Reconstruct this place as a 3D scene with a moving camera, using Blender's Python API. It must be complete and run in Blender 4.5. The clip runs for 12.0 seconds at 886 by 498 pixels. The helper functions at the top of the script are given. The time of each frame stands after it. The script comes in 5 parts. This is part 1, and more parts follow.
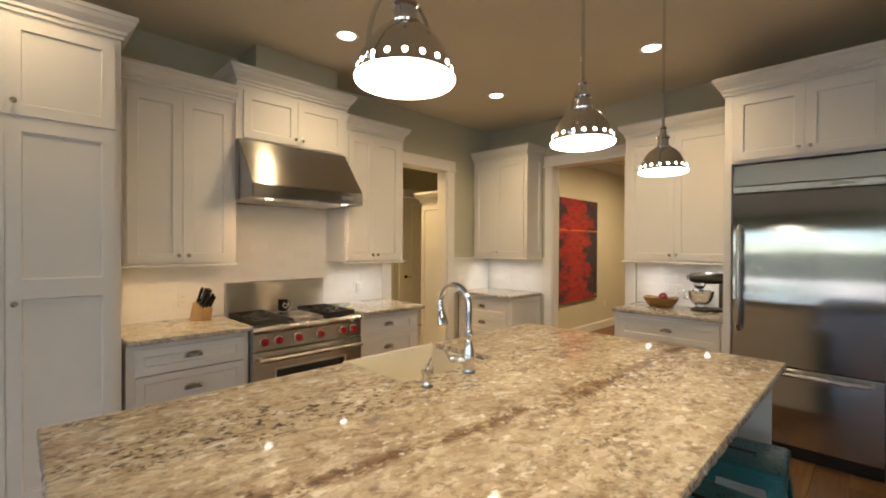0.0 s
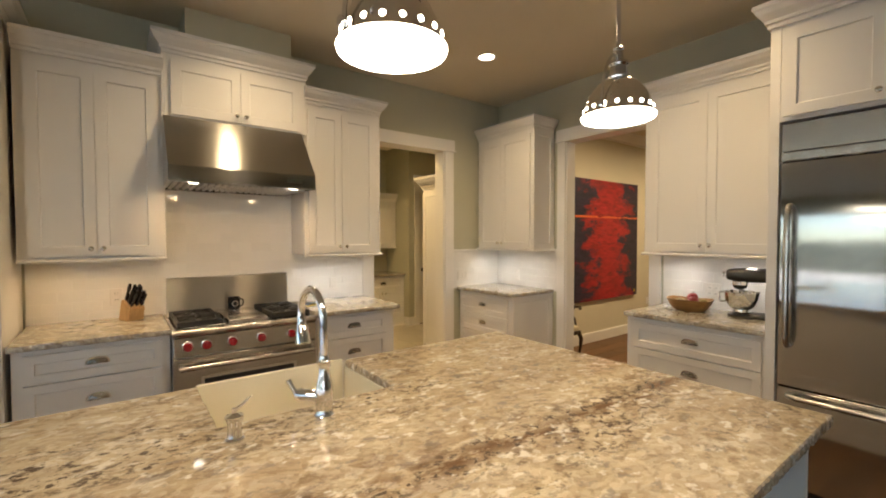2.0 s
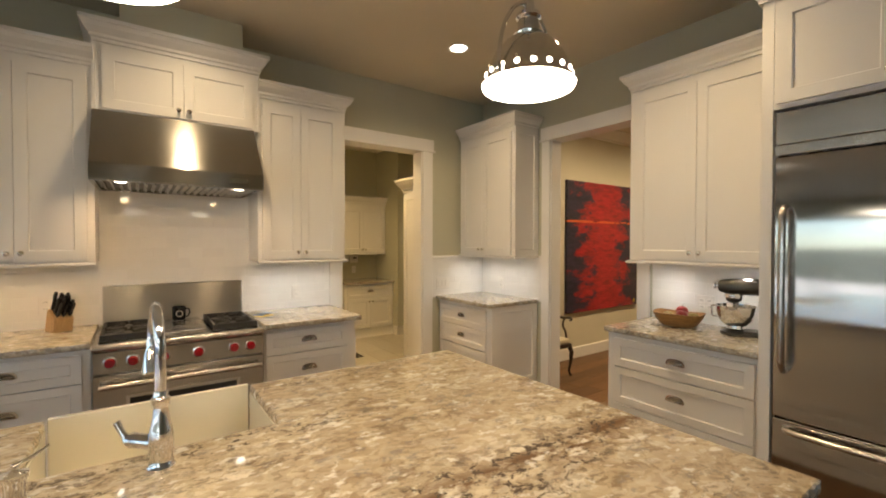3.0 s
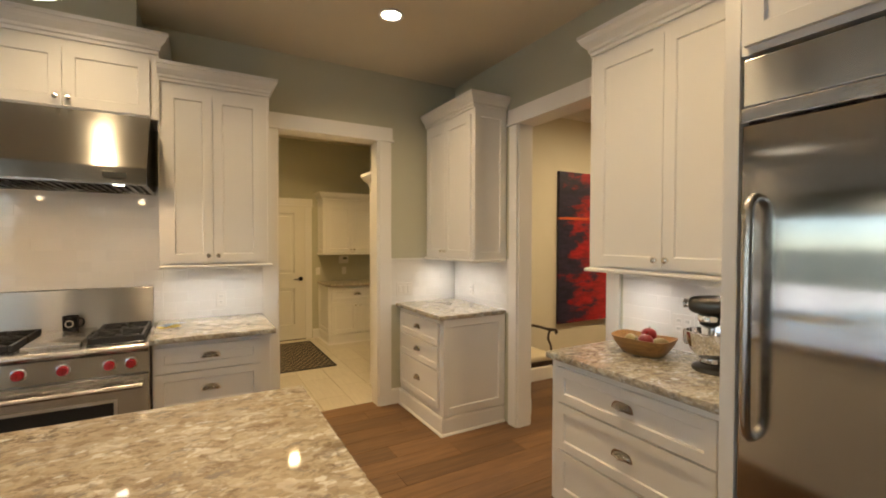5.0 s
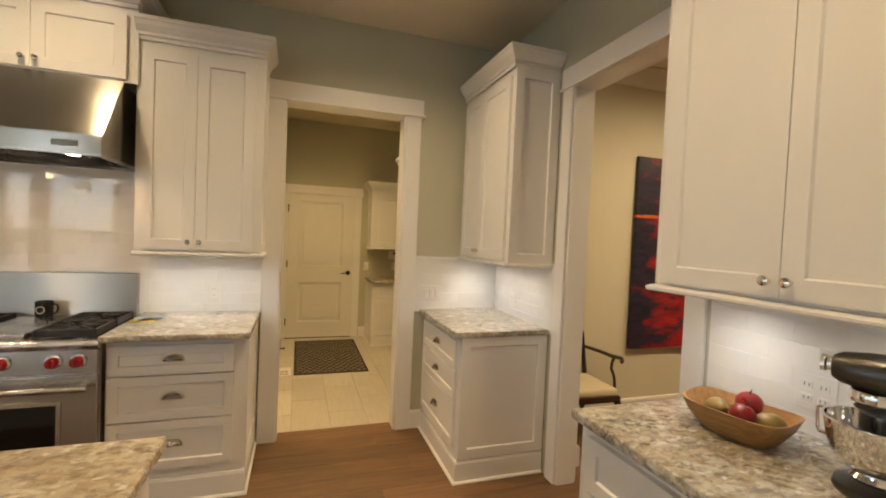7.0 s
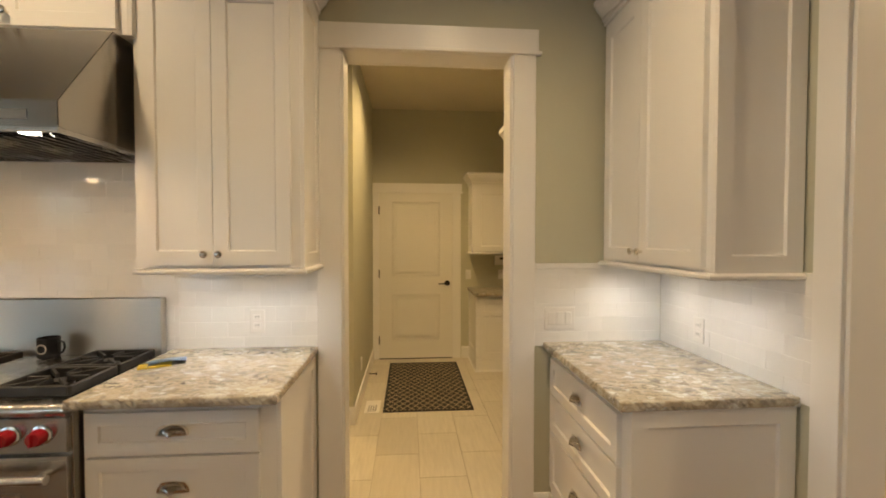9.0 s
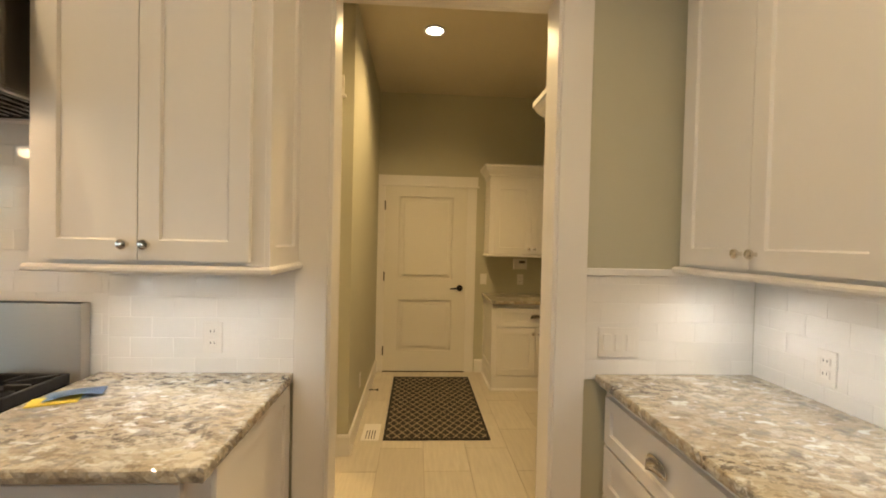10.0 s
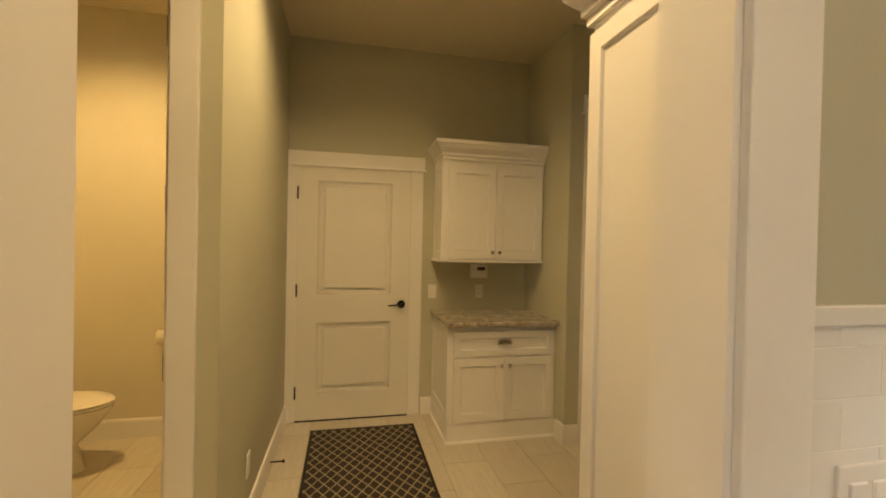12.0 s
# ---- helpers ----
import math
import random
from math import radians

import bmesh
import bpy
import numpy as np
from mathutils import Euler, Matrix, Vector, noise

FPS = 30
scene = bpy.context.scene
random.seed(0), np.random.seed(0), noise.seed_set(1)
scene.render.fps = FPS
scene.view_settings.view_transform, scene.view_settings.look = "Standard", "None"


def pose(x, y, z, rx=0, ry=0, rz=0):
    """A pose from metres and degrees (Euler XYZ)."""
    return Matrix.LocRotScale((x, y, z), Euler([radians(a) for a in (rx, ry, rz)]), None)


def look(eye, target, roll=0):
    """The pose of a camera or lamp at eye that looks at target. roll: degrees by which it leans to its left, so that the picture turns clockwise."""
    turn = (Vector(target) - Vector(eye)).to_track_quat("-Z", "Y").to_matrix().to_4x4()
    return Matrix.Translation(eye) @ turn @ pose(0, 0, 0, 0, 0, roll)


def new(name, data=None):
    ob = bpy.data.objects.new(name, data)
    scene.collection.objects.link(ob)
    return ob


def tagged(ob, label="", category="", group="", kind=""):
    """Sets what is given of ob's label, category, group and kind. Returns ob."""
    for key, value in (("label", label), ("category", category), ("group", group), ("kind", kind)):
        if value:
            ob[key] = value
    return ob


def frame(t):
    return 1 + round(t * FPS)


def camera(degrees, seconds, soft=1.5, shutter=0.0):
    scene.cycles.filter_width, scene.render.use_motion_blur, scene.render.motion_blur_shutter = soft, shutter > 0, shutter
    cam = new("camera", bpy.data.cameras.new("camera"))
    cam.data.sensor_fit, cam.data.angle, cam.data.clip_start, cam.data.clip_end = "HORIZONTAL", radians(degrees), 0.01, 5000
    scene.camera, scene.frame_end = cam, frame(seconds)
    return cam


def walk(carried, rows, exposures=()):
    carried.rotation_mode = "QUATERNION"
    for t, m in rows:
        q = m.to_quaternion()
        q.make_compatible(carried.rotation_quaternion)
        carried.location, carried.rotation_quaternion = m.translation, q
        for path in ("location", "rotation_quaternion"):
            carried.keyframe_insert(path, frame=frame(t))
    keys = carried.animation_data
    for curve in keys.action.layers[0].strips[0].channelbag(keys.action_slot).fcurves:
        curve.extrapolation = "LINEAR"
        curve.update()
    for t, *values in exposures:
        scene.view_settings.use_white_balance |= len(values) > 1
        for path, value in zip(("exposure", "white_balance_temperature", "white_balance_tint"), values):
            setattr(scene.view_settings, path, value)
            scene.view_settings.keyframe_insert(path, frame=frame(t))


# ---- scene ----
cam = camera(91.5, 12.0, soft=1.9)
PATH = [
    (0, (0.103, 0.28, 1.507), (-1.315, 1.691, 1.49), 0.3),
    (0.5, (0.112, 0.502, 1.511), (-1.35, 1.867, 1.474), -0.1),
    (1, (0.137, 0.732, 1.511), (-1.395, 2.017, 1.470), -0.4),
    (1.5, (0.148, 0.948, 1.501), (-1.429, 2.177, 1.453), -0.3),
    (2, (0.123, 1.2, 1.5), (-1.472, 2.405, 1.44), -0.1),
    (2.5, (0.12, 1.439, 1.501), (-1.49, 2.624, 1.443), 0.0),
    (3, (0.098, 1.66, 1.497), (-1.531, 2.82, 1.464), 0.1),
    (3.5, (0.095, 1.897, 1.512), (-1.559, 3.021, 1.495), 0.2),
    (3.7, (0.097, 2.011, 1.521), (-1.573, 3.111, 1.497), -0.1),
    (5.3, (0.072, 2.725, 1.528), (-1.681, 3.686, 1.479), 0.5),
    (5.5, (0.032, 2.807, 1.528), (-1.735, 3.742, 1.473), 0.7),
    (6, (-0.046, 3.017, 1.518), (-1.858, 3.86, 1.443), 0.6),
    (6.5, (-0.176, 3.188, 1.499), (-2.033, 3.926, 1.429), 1.4),
    (7, (-0.37, 3.292, 1.515), (-2.266, 3.927, 1.455), 2.5),
    (7.5, (-0.589, 3.386, 1.509), (-2.528, 3.875, 1.457), 1.6),
    (7.7, (-0.679, 3.4, 1.51), (-2.631, 3.833, 1.457), 0.8),
    (9.5, (-1.703, 3.528, 1.462), (-3.699, 3.641, 1.413), 0.7),
    (10, (-1.974, 3.506, 1.445), (-3.97, 3.623, 1.405), 1.3),
    (10.5, (-2.26, 3.476, 1.451), (-4.253, 3.641, 1.412), 1.1),
    (11, (-2.52, 3.473, 1.443), (-4.507, 3.703, 1.408), 0.8),
    (11.5, (-2.841, 3.512, 1.431), (-4.818, 3.817, 1.402), 1.4),
    (12, (-3.124, 3.52, 1.427), (-5.075, 3.959, 1.406), 1.2),
]
walk(cam, [(t, look(eye, target, roll)) for t, eye, target, roll in PATH])

# ---- exposure, world, sun, large lights ----
scene.view_settings.exposure = 1.84
sky_world = bpy.data.worlds.new("sky_world")
sky_world.use_nodes = True
scene.world = sky_world
wn = sky_world.node_tree
sky = wn.nodes.new("ShaderNodeTexSky")
sky.sky_type, sky.sun_disc = "NISHITA", False
sky.sun_elevation, sky.sun_rotation = radians(47), radians(-24)
wn.links.new(sky.outputs[0], wn.nodes["Background"].inputs[0])
wn.nodes["Background"].inputs[1].default_value = 0.15
sun_data = bpy.data.lights.new("sun", "SUN")
sun_data.energy, sun_data.angle, sun_data.color = 4.5, radians(0.6), (1.0, 0.95, 0.88)
sun = new("sun", sun_data)
sun.matrix_world = look((-5, 11, 13), (0, 0, 0))

WARM = (1.0, 0.735, 0.42)
PEND = (1.0, 0.75, 0.46)
PUCK = (1.0, 0.93, 0.85)
PUCK_WARM = (1.0, 0.68, 0.36)
HALL = (1.0, 0.68, 0.31)
CAN_W, HALL_W, PENDANT_W, PUCK_W, HOOD_W = 20.0, 30.0, 9.0, 1.55, 2.7


def lamp(name, kind, place, target, watts, color, **kw):
    data = bpy.data.lights.new(name, kind)
    data.energy, data.color = watts, color
    for key in kw:
        if key == "size":
            data.shape, data.size = "DISK", kw[key]
        if key == "rect":
            data.shape, data.size, data.size_y = "RECTANGLE", kw[key][0], kw[key][1]
        if key == "spread":
            data.spread = radians(kw[key])
        if key == "spot":
            data.spot_size, data.spot_blend = radians(kw[key]), 0.9
        if key == "radius":
            data.shadow_soft_size = kw[key]
    ob = new(name, data)
    ob.matrix_world = look(place, target)
    return ob


# ---- materials ----
def nodes_of(name):
    mat = bpy.data.materials.new(name)
    mat.use_nodes = True
    tree = mat.node_tree
    return mat, tree, tree.nodes["Principled BSDF"]


def add(tree, kind, **values):
    node = tree.nodes.new(kind)
    for key, value in values.items():
        node.inputs[key.replace("_", " ")].default_value = value
    return node


def coords(tree, scale=(1, 1, 1), rot=(0, 0, 0), world=True):
    if world:
        src = tree.nodes.new("ShaderNodeNewGeometry").outputs["Position"]
    else:
        src = tree.nodes.new("ShaderNodeTexCoord").outputs["Object"]
    m = tree.nodes.new("ShaderNodeMapping")
    m.inputs["Scale"].default_value = scale
    m.inputs["Rotation"].default_value = [radians(a) for a in rot]
    tree.links.new(src, m.inputs["Vector"])
    return m.outputs["Vector"]


def ramp(tree, fac, stops):
    r = tree.nodes.new("ShaderNodeValToRGB")
    while len(r.color_ramp.elements) < len(stops):
        r.color_ramp.elements.new(0.5)
    for e, (p, c) in zip(r.color_ramp.elements, stops):
        e.position, e.color = p, (*c, 1)
    tree.links.new(fac, r.inputs[0])
    return r.outputs[0]


def mix(tree, fac, a, b, mode="MIX"):
    m = tree.nodes.new("ShaderNodeMix")
    m.data_type, m.blend_type = "RGBA", mode
    for sock, v in ((m.inputs[0], fac), (m.inputs[6], a), (m.inputs[7], b)):
        if isinstance(v, (int, float)):
            sock.default_value = v
        elif isinstance(v, tuple):
            sock.default_value = (*v, 1)
        else:
            tree.links.new(v, sock)
    return m.outputs[2]


def bump(tree, bsdf, height, strength, distance=0.002):
    b = tree.nodes.new("ShaderNodeBump")
    b.inputs["Strength"].default_value, b.inputs["Distance"].default_value = strength, distance
    tree.links.new(height, b.inputs["Height"])
    tree.links.new(b.outputs[0], bsdf.inputs["Normal"])


def noise_tex(tree, vec, scale, detail=4.0, rough=0.55):
    n = add(tree, "ShaderNodeTexNoise", Scale=scale, Detail=detail, Roughness=rough)
    tree.links.new(vec, n.inputs["Vector"])
    return n.outputs[0]


def paint(name, color, rough=0.5, grain=60.0, relief=0.08, wear=0.05):
    mat, tree, p = nodes_of(name)
    v = coords(tree)
    big = noise_tex(tree, v, 1.3, 3.0)
    fine = noise_tex(tree, v, grain, 5.0)
    dark = tuple(c * (1 - wear * 1.6) for c in color)
    lite = tuple(min(1, c * (1 + wear)) for c in color)
    col = ramp(tree, big, [(0.3, dark), (0.7, lite)])
    tree.links.new(col, p.inputs["Base Color"])
    rr = ramp(tree, fine, [(0.3, (rough - 0.05,) * 3), (0.7, (rough + 0.07,) * 3)])
    tree.links.new(rr, p.inputs["Roughness"])
    bump(tree, p, fine, relief, 0.001)
    return mat


def metal(name, color, rough, stretch=(1, 1, 1), relief=0.05, vary=0.08, brushed=None, buckle=0.0):
    mat, tree, p = nodes_of(name)
    p.inputs["Metallic"].default_value = 1.0
    v = coords(tree, stretch)
    n = noise_tex(tree, v, 40.0, 3.0)
    big = noise_tex(tree, coords(tree), 5.0, 2.0)
    tree.links.new(ramp(tree, n, [(0.2, tuple(c * 0.9 for c in color)), (0.8, color)]), p.inputs["Base Color"])
    rr = ramp(tree, mix(tree, 0.5, n, big), [(0.3, (max(0.02, rough - vary),) * 3), (0.7, (rough + vary,) * 3)])
    tree.links.new(rr, p.inputs["Roughness"])
    if brushed is not None:
        tan = tree.nodes.new("ShaderNodeCombineXYZ")
        for sock, value in zip(tan.inputs, brushed):
            sock.default_value = value
        tree.links.new(tan.outputs[0], p.inputs["Tangent"])
        p.inputs["Anisotropic"].default_value = 0.95
    if relief:
        bump(tree, p, n, relief, 0.0005)
    if buckle:
        bump(tree, p, noise_tex(tree, coords(tree, (0.7, 1, 1.6)), 2.2, 1.0), buckle, 0.004)
    return mat


def plain(name, color, rough=0.5, metallic=0.0, emit=0.0, emit_color=None, coat=0.0):
    mat, tree, p = nodes_of(name)
    p.inputs["Base Color"].default_value = (*color, 1)
    p.inputs["Roughness"].default_value, p.inputs["Metallic"].default_value = rough, metallic
    p.inputs["Coat Weight"].default_value = coat
    if emit:
        p.inputs["Emission Color"].default_value = (*(emit_color or color), 1)
        p.inputs["Emission Strength"].default_value = emit
    return mat


def map_range(tree, value, a, c):
    n = tree.nodes.new("ShaderNodeMapRange")
    n.inputs["From Min"].default_value, n.inputs["From Max"].default_value = a, c
    tree.links.new(value, n.inputs["Value"])
    return n.outputs[0]


BAND_X = -0.72


def granite(name, grey_fleck=0.7, mica=0.07, grey_from=0.57, cast=(1.0, 1.0, 1.0)):
    mat, tree, p = nodes_of(name)
    warp = noise_tex(tree, coords(tree), 12.0, 4.0)
    v0 = coords(tree, (1.0, 0.62, 1.0), (0, 0, 12))
    vm = tree.nodes.new("ShaderNodeVectorMath")
    vm.operation = "MULTIPLY_ADD"
    tree.links.new(warp, vm.inputs[0])
    vm.inputs[1].default_value = (0.06, 0.06, 0.06)
    tree.links.new(v0, vm.inputs[2])
    v = vm.outputs[0]

    def cells(scale, vec):
        t = tree.nodes.new("ShaderNodeTexVoronoi")
        t.inputs["Scale"].default_value = scale
        tree.links.new(vec, t.inputs["Vector"])
        sep = tree.nodes.new("ShaderNodeSeparateColor")
        tree.links.new(t.outputs["Color"], sep.inputs[0])
        return sep.outputs
    big, small = cells(30.0, v), cells(72.0, v)
    # feldspar and quartz grains
    base = ramp(tree, big[0], [(0.0, (0.34, 0.275, 0.195)), (0.22, (0.50, 0.415, 0.285)), (0.5, (0.58, 0.495, 0.355)), (0.7, (0.42, 0.345, 0.245)), (0.88, (0.67, 0.61, 0.50)), (1.0, (0.76, 0.71, 0.61))])
    fine = ramp(tree, small[1], [(0.0, (0.22, 0.165, 0.11)), (0.4, (0.50, 0.42, 0.31)), (0.8, (0.62, 0.55, 0.43)), (1.0, (0.72, 0.66, 0.55))])
    base = mix(tree, 0.40, base, fine)
    # clouds of paler and browner rock along the slab
    cloud = noise_tex(tree, coords(tree, (1.8, 0.7, 1.0), (0, 0, 12)), 2.6, 5.0, 0.6)
    base = mix(tree, ramp(tree, cloud, [(0.36, (0.38,) * 3), (0.54, (0, 0, 0))]), base, (0.33, 0.24, 0.15))
    base = mix(tree, ramp(tree, cloud, [(0.5, (0, 0, 0)), (0.72, (0.4,) * 3)]), base, (0.68, 0.59, 0.43))
    # brown and grey-violet grains
    brown = noise_tex(tree, v, 20.0, 5.0, 0.66)
    base = mix(tree, ramp(tree, brown, [(0.54, (0, 0, 0)), (0.66, (0.65,) * 3)]), base, (0.20, 0.14, 0.09))
    grey = noise_tex(tree, coords(tree, (1.0, 0.7, 1.0), (0, 0, 40)), 22.0, 5.0, 0.68)
    base = mix(tree, ramp(tree, grey, [(grey_from, (0, 0, 0)), (grey_from + 0.08, (grey_fleck,) * 3)]), base, (0.25, 0.225, 0.20))
    # dark mica in drifts
    drift = noise_tex(tree, coords(tree, (2.6, 0.42, 1.0), (0, 0, 8)), 1.7, 4.0, 0.6)
    # one long brown drift runs along the island slab
    wave = noise_tex(tree, coords(tree, (1.0, 0.8, 1.0)), 1.6, 4.0, 0.6)
    sep = tree.nodes.new("ShaderNodeSeparateXYZ")
    tree.links.new(coords(tree, (1, 1, 1), (0, 0, 5)), sep.inputs[0])
    shift = tree.nodes.new("ShaderNodeMath")
    shift.operation = "MULTIPLY_ADD"
    tree.links.new(wave, shift.inputs[0])
    shift.inputs[1].default_value = 0.34
    tree.links.new(sep.outputs[0], shift.inputs[2])
    band = ramp(tree, map_range(tree, shift.outputs[0], BAND_X - 0.2, BAND_X + 0.2), [(0.0, (0, 0, 0)), (0.32, (0.25,) * 3), (0.5, (1, 1, 1)), (0.62, (0.35,) * 3), (1.0, (0, 0, 0))])
    drift = mix(tree, 1.0, drift, mix(tree, 1.0, band, (0.24,) * 3, "MULTIPLY"), "ADD")
    rust = noise_tex(tree, coords(tree, (1.0, 0.5, 1.0), (0, 0, 10)), 16.0, 4.0, 0.65)
    base = mix(tree, mix(tree, 1.0, band, ramp(tree, rust, [(0.41, (0, 0, 0)), (0.53, (0.95,) * 3)]), "MULTIPLY"), base, (0.15, 0.082, 0.042))
    flecks = noise_tex(tree, v, 46.0, 4.0, 0.66)
    mask = mix(tree, 1.0, ramp(tree, drift, [(0.48, (mica,) * 3), (0.64, (1, 1, 1))]), ramp(tree, flecks, [(0.52, (0, 0, 0)), (0.60, (1, 1, 1))]), "MULTIPLY")
    base = mix(tree, mask, base, (0.105, 0.08, 0.062))
    pale = noise_tex(tree, coords(tree, (1.0, 0.65, 1.0), (0, 0, 25)), 27.0, 3.0)
    base = mix(tree, ramp(tree, pale, [(0.61, (0, 0, 0)), (0.69, (0.85,) * 3)]), base, (0.76, 0.73, 0.66))
    # The cast puts the cooler light on the perimeter counters into the stone colour.
    base = mix(tree, 1.0, base, cast, "MULTIPLY")
    tree.links.new(base, p.inputs["Base Color"])
    p.inputs["Roughness"].default_value = 0.055
    p.inputs["IOR"].default_value = 1.5
    return mat


def wood(name, dark, light, axis="Y", rough=0.35, scale=1.0, spread=0.35, coat=0.2):
    mat, tree, p = nodes_of(name)
    stretch = {"X": (0.8, 14, 14), "Y": (14, 0.8, 14), "Z": (14, 14, 0.8)}[axis]
    info = tree.nodes.new("ShaderNodeObjectInfo")
    shift = tree.nodes.new("ShaderNodeVectorMath")
    shift.operation = "MULTIPLY_ADD"
    tree.links.new(info.outputs["Random"], shift.inputs[0])
    shift.inputs[1].default_value = (7.0, 13.0, 5.0)
    tree.links.new(coords(tree, tuple(s * scale for s in stretch)), shift.inputs[2])
    grain = noise_tex(tree, shift.outputs[0], 3.0, 6.0, 0.65)
    fine = noise_tex(tree, shift.outputs[0], 22.0, 4.0, 0.6)
    col = ramp(tree, mix(tree, 0.35, grain, fine), [(0.3, dark), (0.7, light)])
    tone = ramp(tree, info.outputs["Random"], [(0.0, (1 - spread,) * 3), (1.0, (1 + 0.0,) * 3)])
    col = mix(tree, 1.0, col, tone, "MULTIPLY")
    blot = noise_tex(tree, coords(tree), 2.0, 3.0)
    col = mix(tree, ramp(tree, blot, [(0.4, (0, 0, 0)), (0.75, (0.35,) * 3)]), col, dark)
    tree.links.new(col, p.inputs["Base Color"])
    tree.links.new(ramp(tree, fine, [(0.3, (rough - 0.06,) * 3), (0.7, (rough + 0.1,) * 3)]), p.inputs["Roughness"])
    p.inputs["Coat Weight"].default_value = coat
    p.inputs["Coat Roughness"].default_value = 0.25
    bump(tree, p, fine, 0.12, 0.001)
    return mat


def tile_mat(name, c0, c1, rough, streak=None, relief=0.03):
    mat, tree, p = nodes_of(name)
    info = tree.nodes.new("ShaderNodeObjectInfo")
    col = ramp(tree, info.outputs["Random"], [(0.0, c0), (1.0, c1)])
    v = coords(tree, streak or (1, 1, 1))
    n = noise_tex(tree, v, 6.0, 6.0, 0.65)
    col = mix(tree, ramp(tree, n, [(0.35, (0, 0, 0)), (0.7, (0.6 if streak else 0.15,) * 3)]), col, tuple(c * 0.82 for c in c0))
    tree.links.new(col, p.inputs["Base Color"])
    p.inputs["Roughness"].default_value = rough
    wav = noise_tex(tree, coords(tree), 14.0, 1.0)
    bump(tree, p, wav, relief, 0.004)
    return mat


def painting_mat():
    mat, tree, p = nodes_of("abstract_canvas")
    v = coords(tree)
    sep = tree.nodes.new("ShaderNodeSeparateXYZ")
    tree.links.new(v, sep.inputs[0])
    warp = noise_tex(tree, coords(tree, (1, 1.2, 2.6)), 2.3, 6.0, 0.62)
    strokes = noise_tex(tree, coords(tree, (1, 1.6, 7.0)), 4.0, 5.0, 0.6)
    # distance from the painting's middle, torn by the strokes
    gy = tree.nodes.new("ShaderNodeMapRange")
    gy.inputs[1].default_value, gy.inputs[2].default_value = 6.07, 7.65
    gy.inputs[3].default_value, gy.inputs[4].default_value = -1.0, 1.0
    tree.links.new(sep.outputs[1], gy.inputs[0])
    ab = tree.nodes.new("ShaderNodeMath")
    ab.operation = "ABSOLUTE"
    tree.links.new(gy.outputs[0], ab.inputs[0])
    def calc(op, a, b):
        m = tree.nodes.new("ShaderNodeMath")
        m.operation = op
        for s, val in zip(m.inputs, (a, b)):
            if isinstance(val, (int, float)):
                s.default_value = val
            else:
                tree.links.new(val, s)
        return m.outputs[0]
    edge = calc("ADD", calc("MULTIPLY", ab.outputs[0], 0.37), calc("MULTIPLY", warp, 0.95))
    edge = calc("ADD", edge, calc("MULTIPLY", strokes, 0.35))
    red = ramp(tree, strokes, [(0.3, (0.16, 0.008, 0.012)), (0.5, (0.32, 0.010, 0.017)), (0.7, (0.45, 0.022, 0.028))])
    dark = ramp(tree, strokes, [(0.35, (0.006, 0.008, 0.022)), (0.65, (0.03, 0.022, 0.05))])
    col = mix(tree, ramp(tree, edge, [(0.80, (0, 0, 0)), (0.91, (1, 1, 1))]), red, dark)
    # thin orange line
    dz = calc("ABSOLUTE", calc("SUBTRACT", sep.outputs[2], 1.765), 0)
    line = calc("LESS_THAN", dz, 0.014)
    line = calc("MULTIPLY", line, calc("GREATER_THAN", strokes, 0.42))
    col = mix(tree, line, col, (0.62, 0.12, 0.03))
    tree.links.new(col, p.inputs["Base Color"])
    p.inputs["Roughness"].default_value = 0.4
    bump(tree, p, strokes, 0.25, 0.003)
    return mat


def mat_weave():
    mat, tree, p = nodes_of("rug_weave")
    v = coords(tree)
    sep = tree.nodes.new("ShaderNodeSeparateXYZ")
    tree.links.new(v, sep.inputs[0])
    def calc(op, a, b=0.0, c=0.0):
        m = tree.nodes.new("ShaderNodeMath")
        m.operation = op
        for s, val in zip(m.inputs, (a, b, c)):
            if isinstance(val, (int, float)):
                s.default_value = val
            else:
                tree.links.new(val, s)
        return m.outputs[0]
    a = calc("MULTIPLY_ADD", sep.outputs[0], 1 / 0.11, calc("MULTIPLY", sep.outputs[1], 1 / 0.072))
    b = calc("MULTIPLY_ADD", sep.outputs[0], 1 / 0.11, calc("MULTIPLY", sep.outputs[1], -1 / 0.072))
    la = calc("LESS_THAN", calc("ABSOLUTE", calc("SUBTRACT", calc("FRACT", a), 0.5)), 0.075)
    lb = calc("LESS_THAN", calc("ABSOLUTE", calc("SUBTRACT", calc("FRACT", b), 0.5)), 0.075)
    lines = calc("MAXIMUM", la, lb)
    fuzz = noise_tex(tree, v, 300.0, 3.0)
    col = mix(tree, lines, (0.018, 0.015, 0.014), (0.34, 0.27, 0.17))
    col = mix(tree, ramp(tree, fuzz, [(0.3, (0, 0, 0)), (0.8, (0.4,) * 3)]), col, (0.05, 0.042, 0.036))
    tree.links.new(col, p.inputs["Base Color"])
    p.inputs["Roughness"].default_value = 0.95
    bump(tree, p, fuzz, 0.5, 0.002)
    return mat


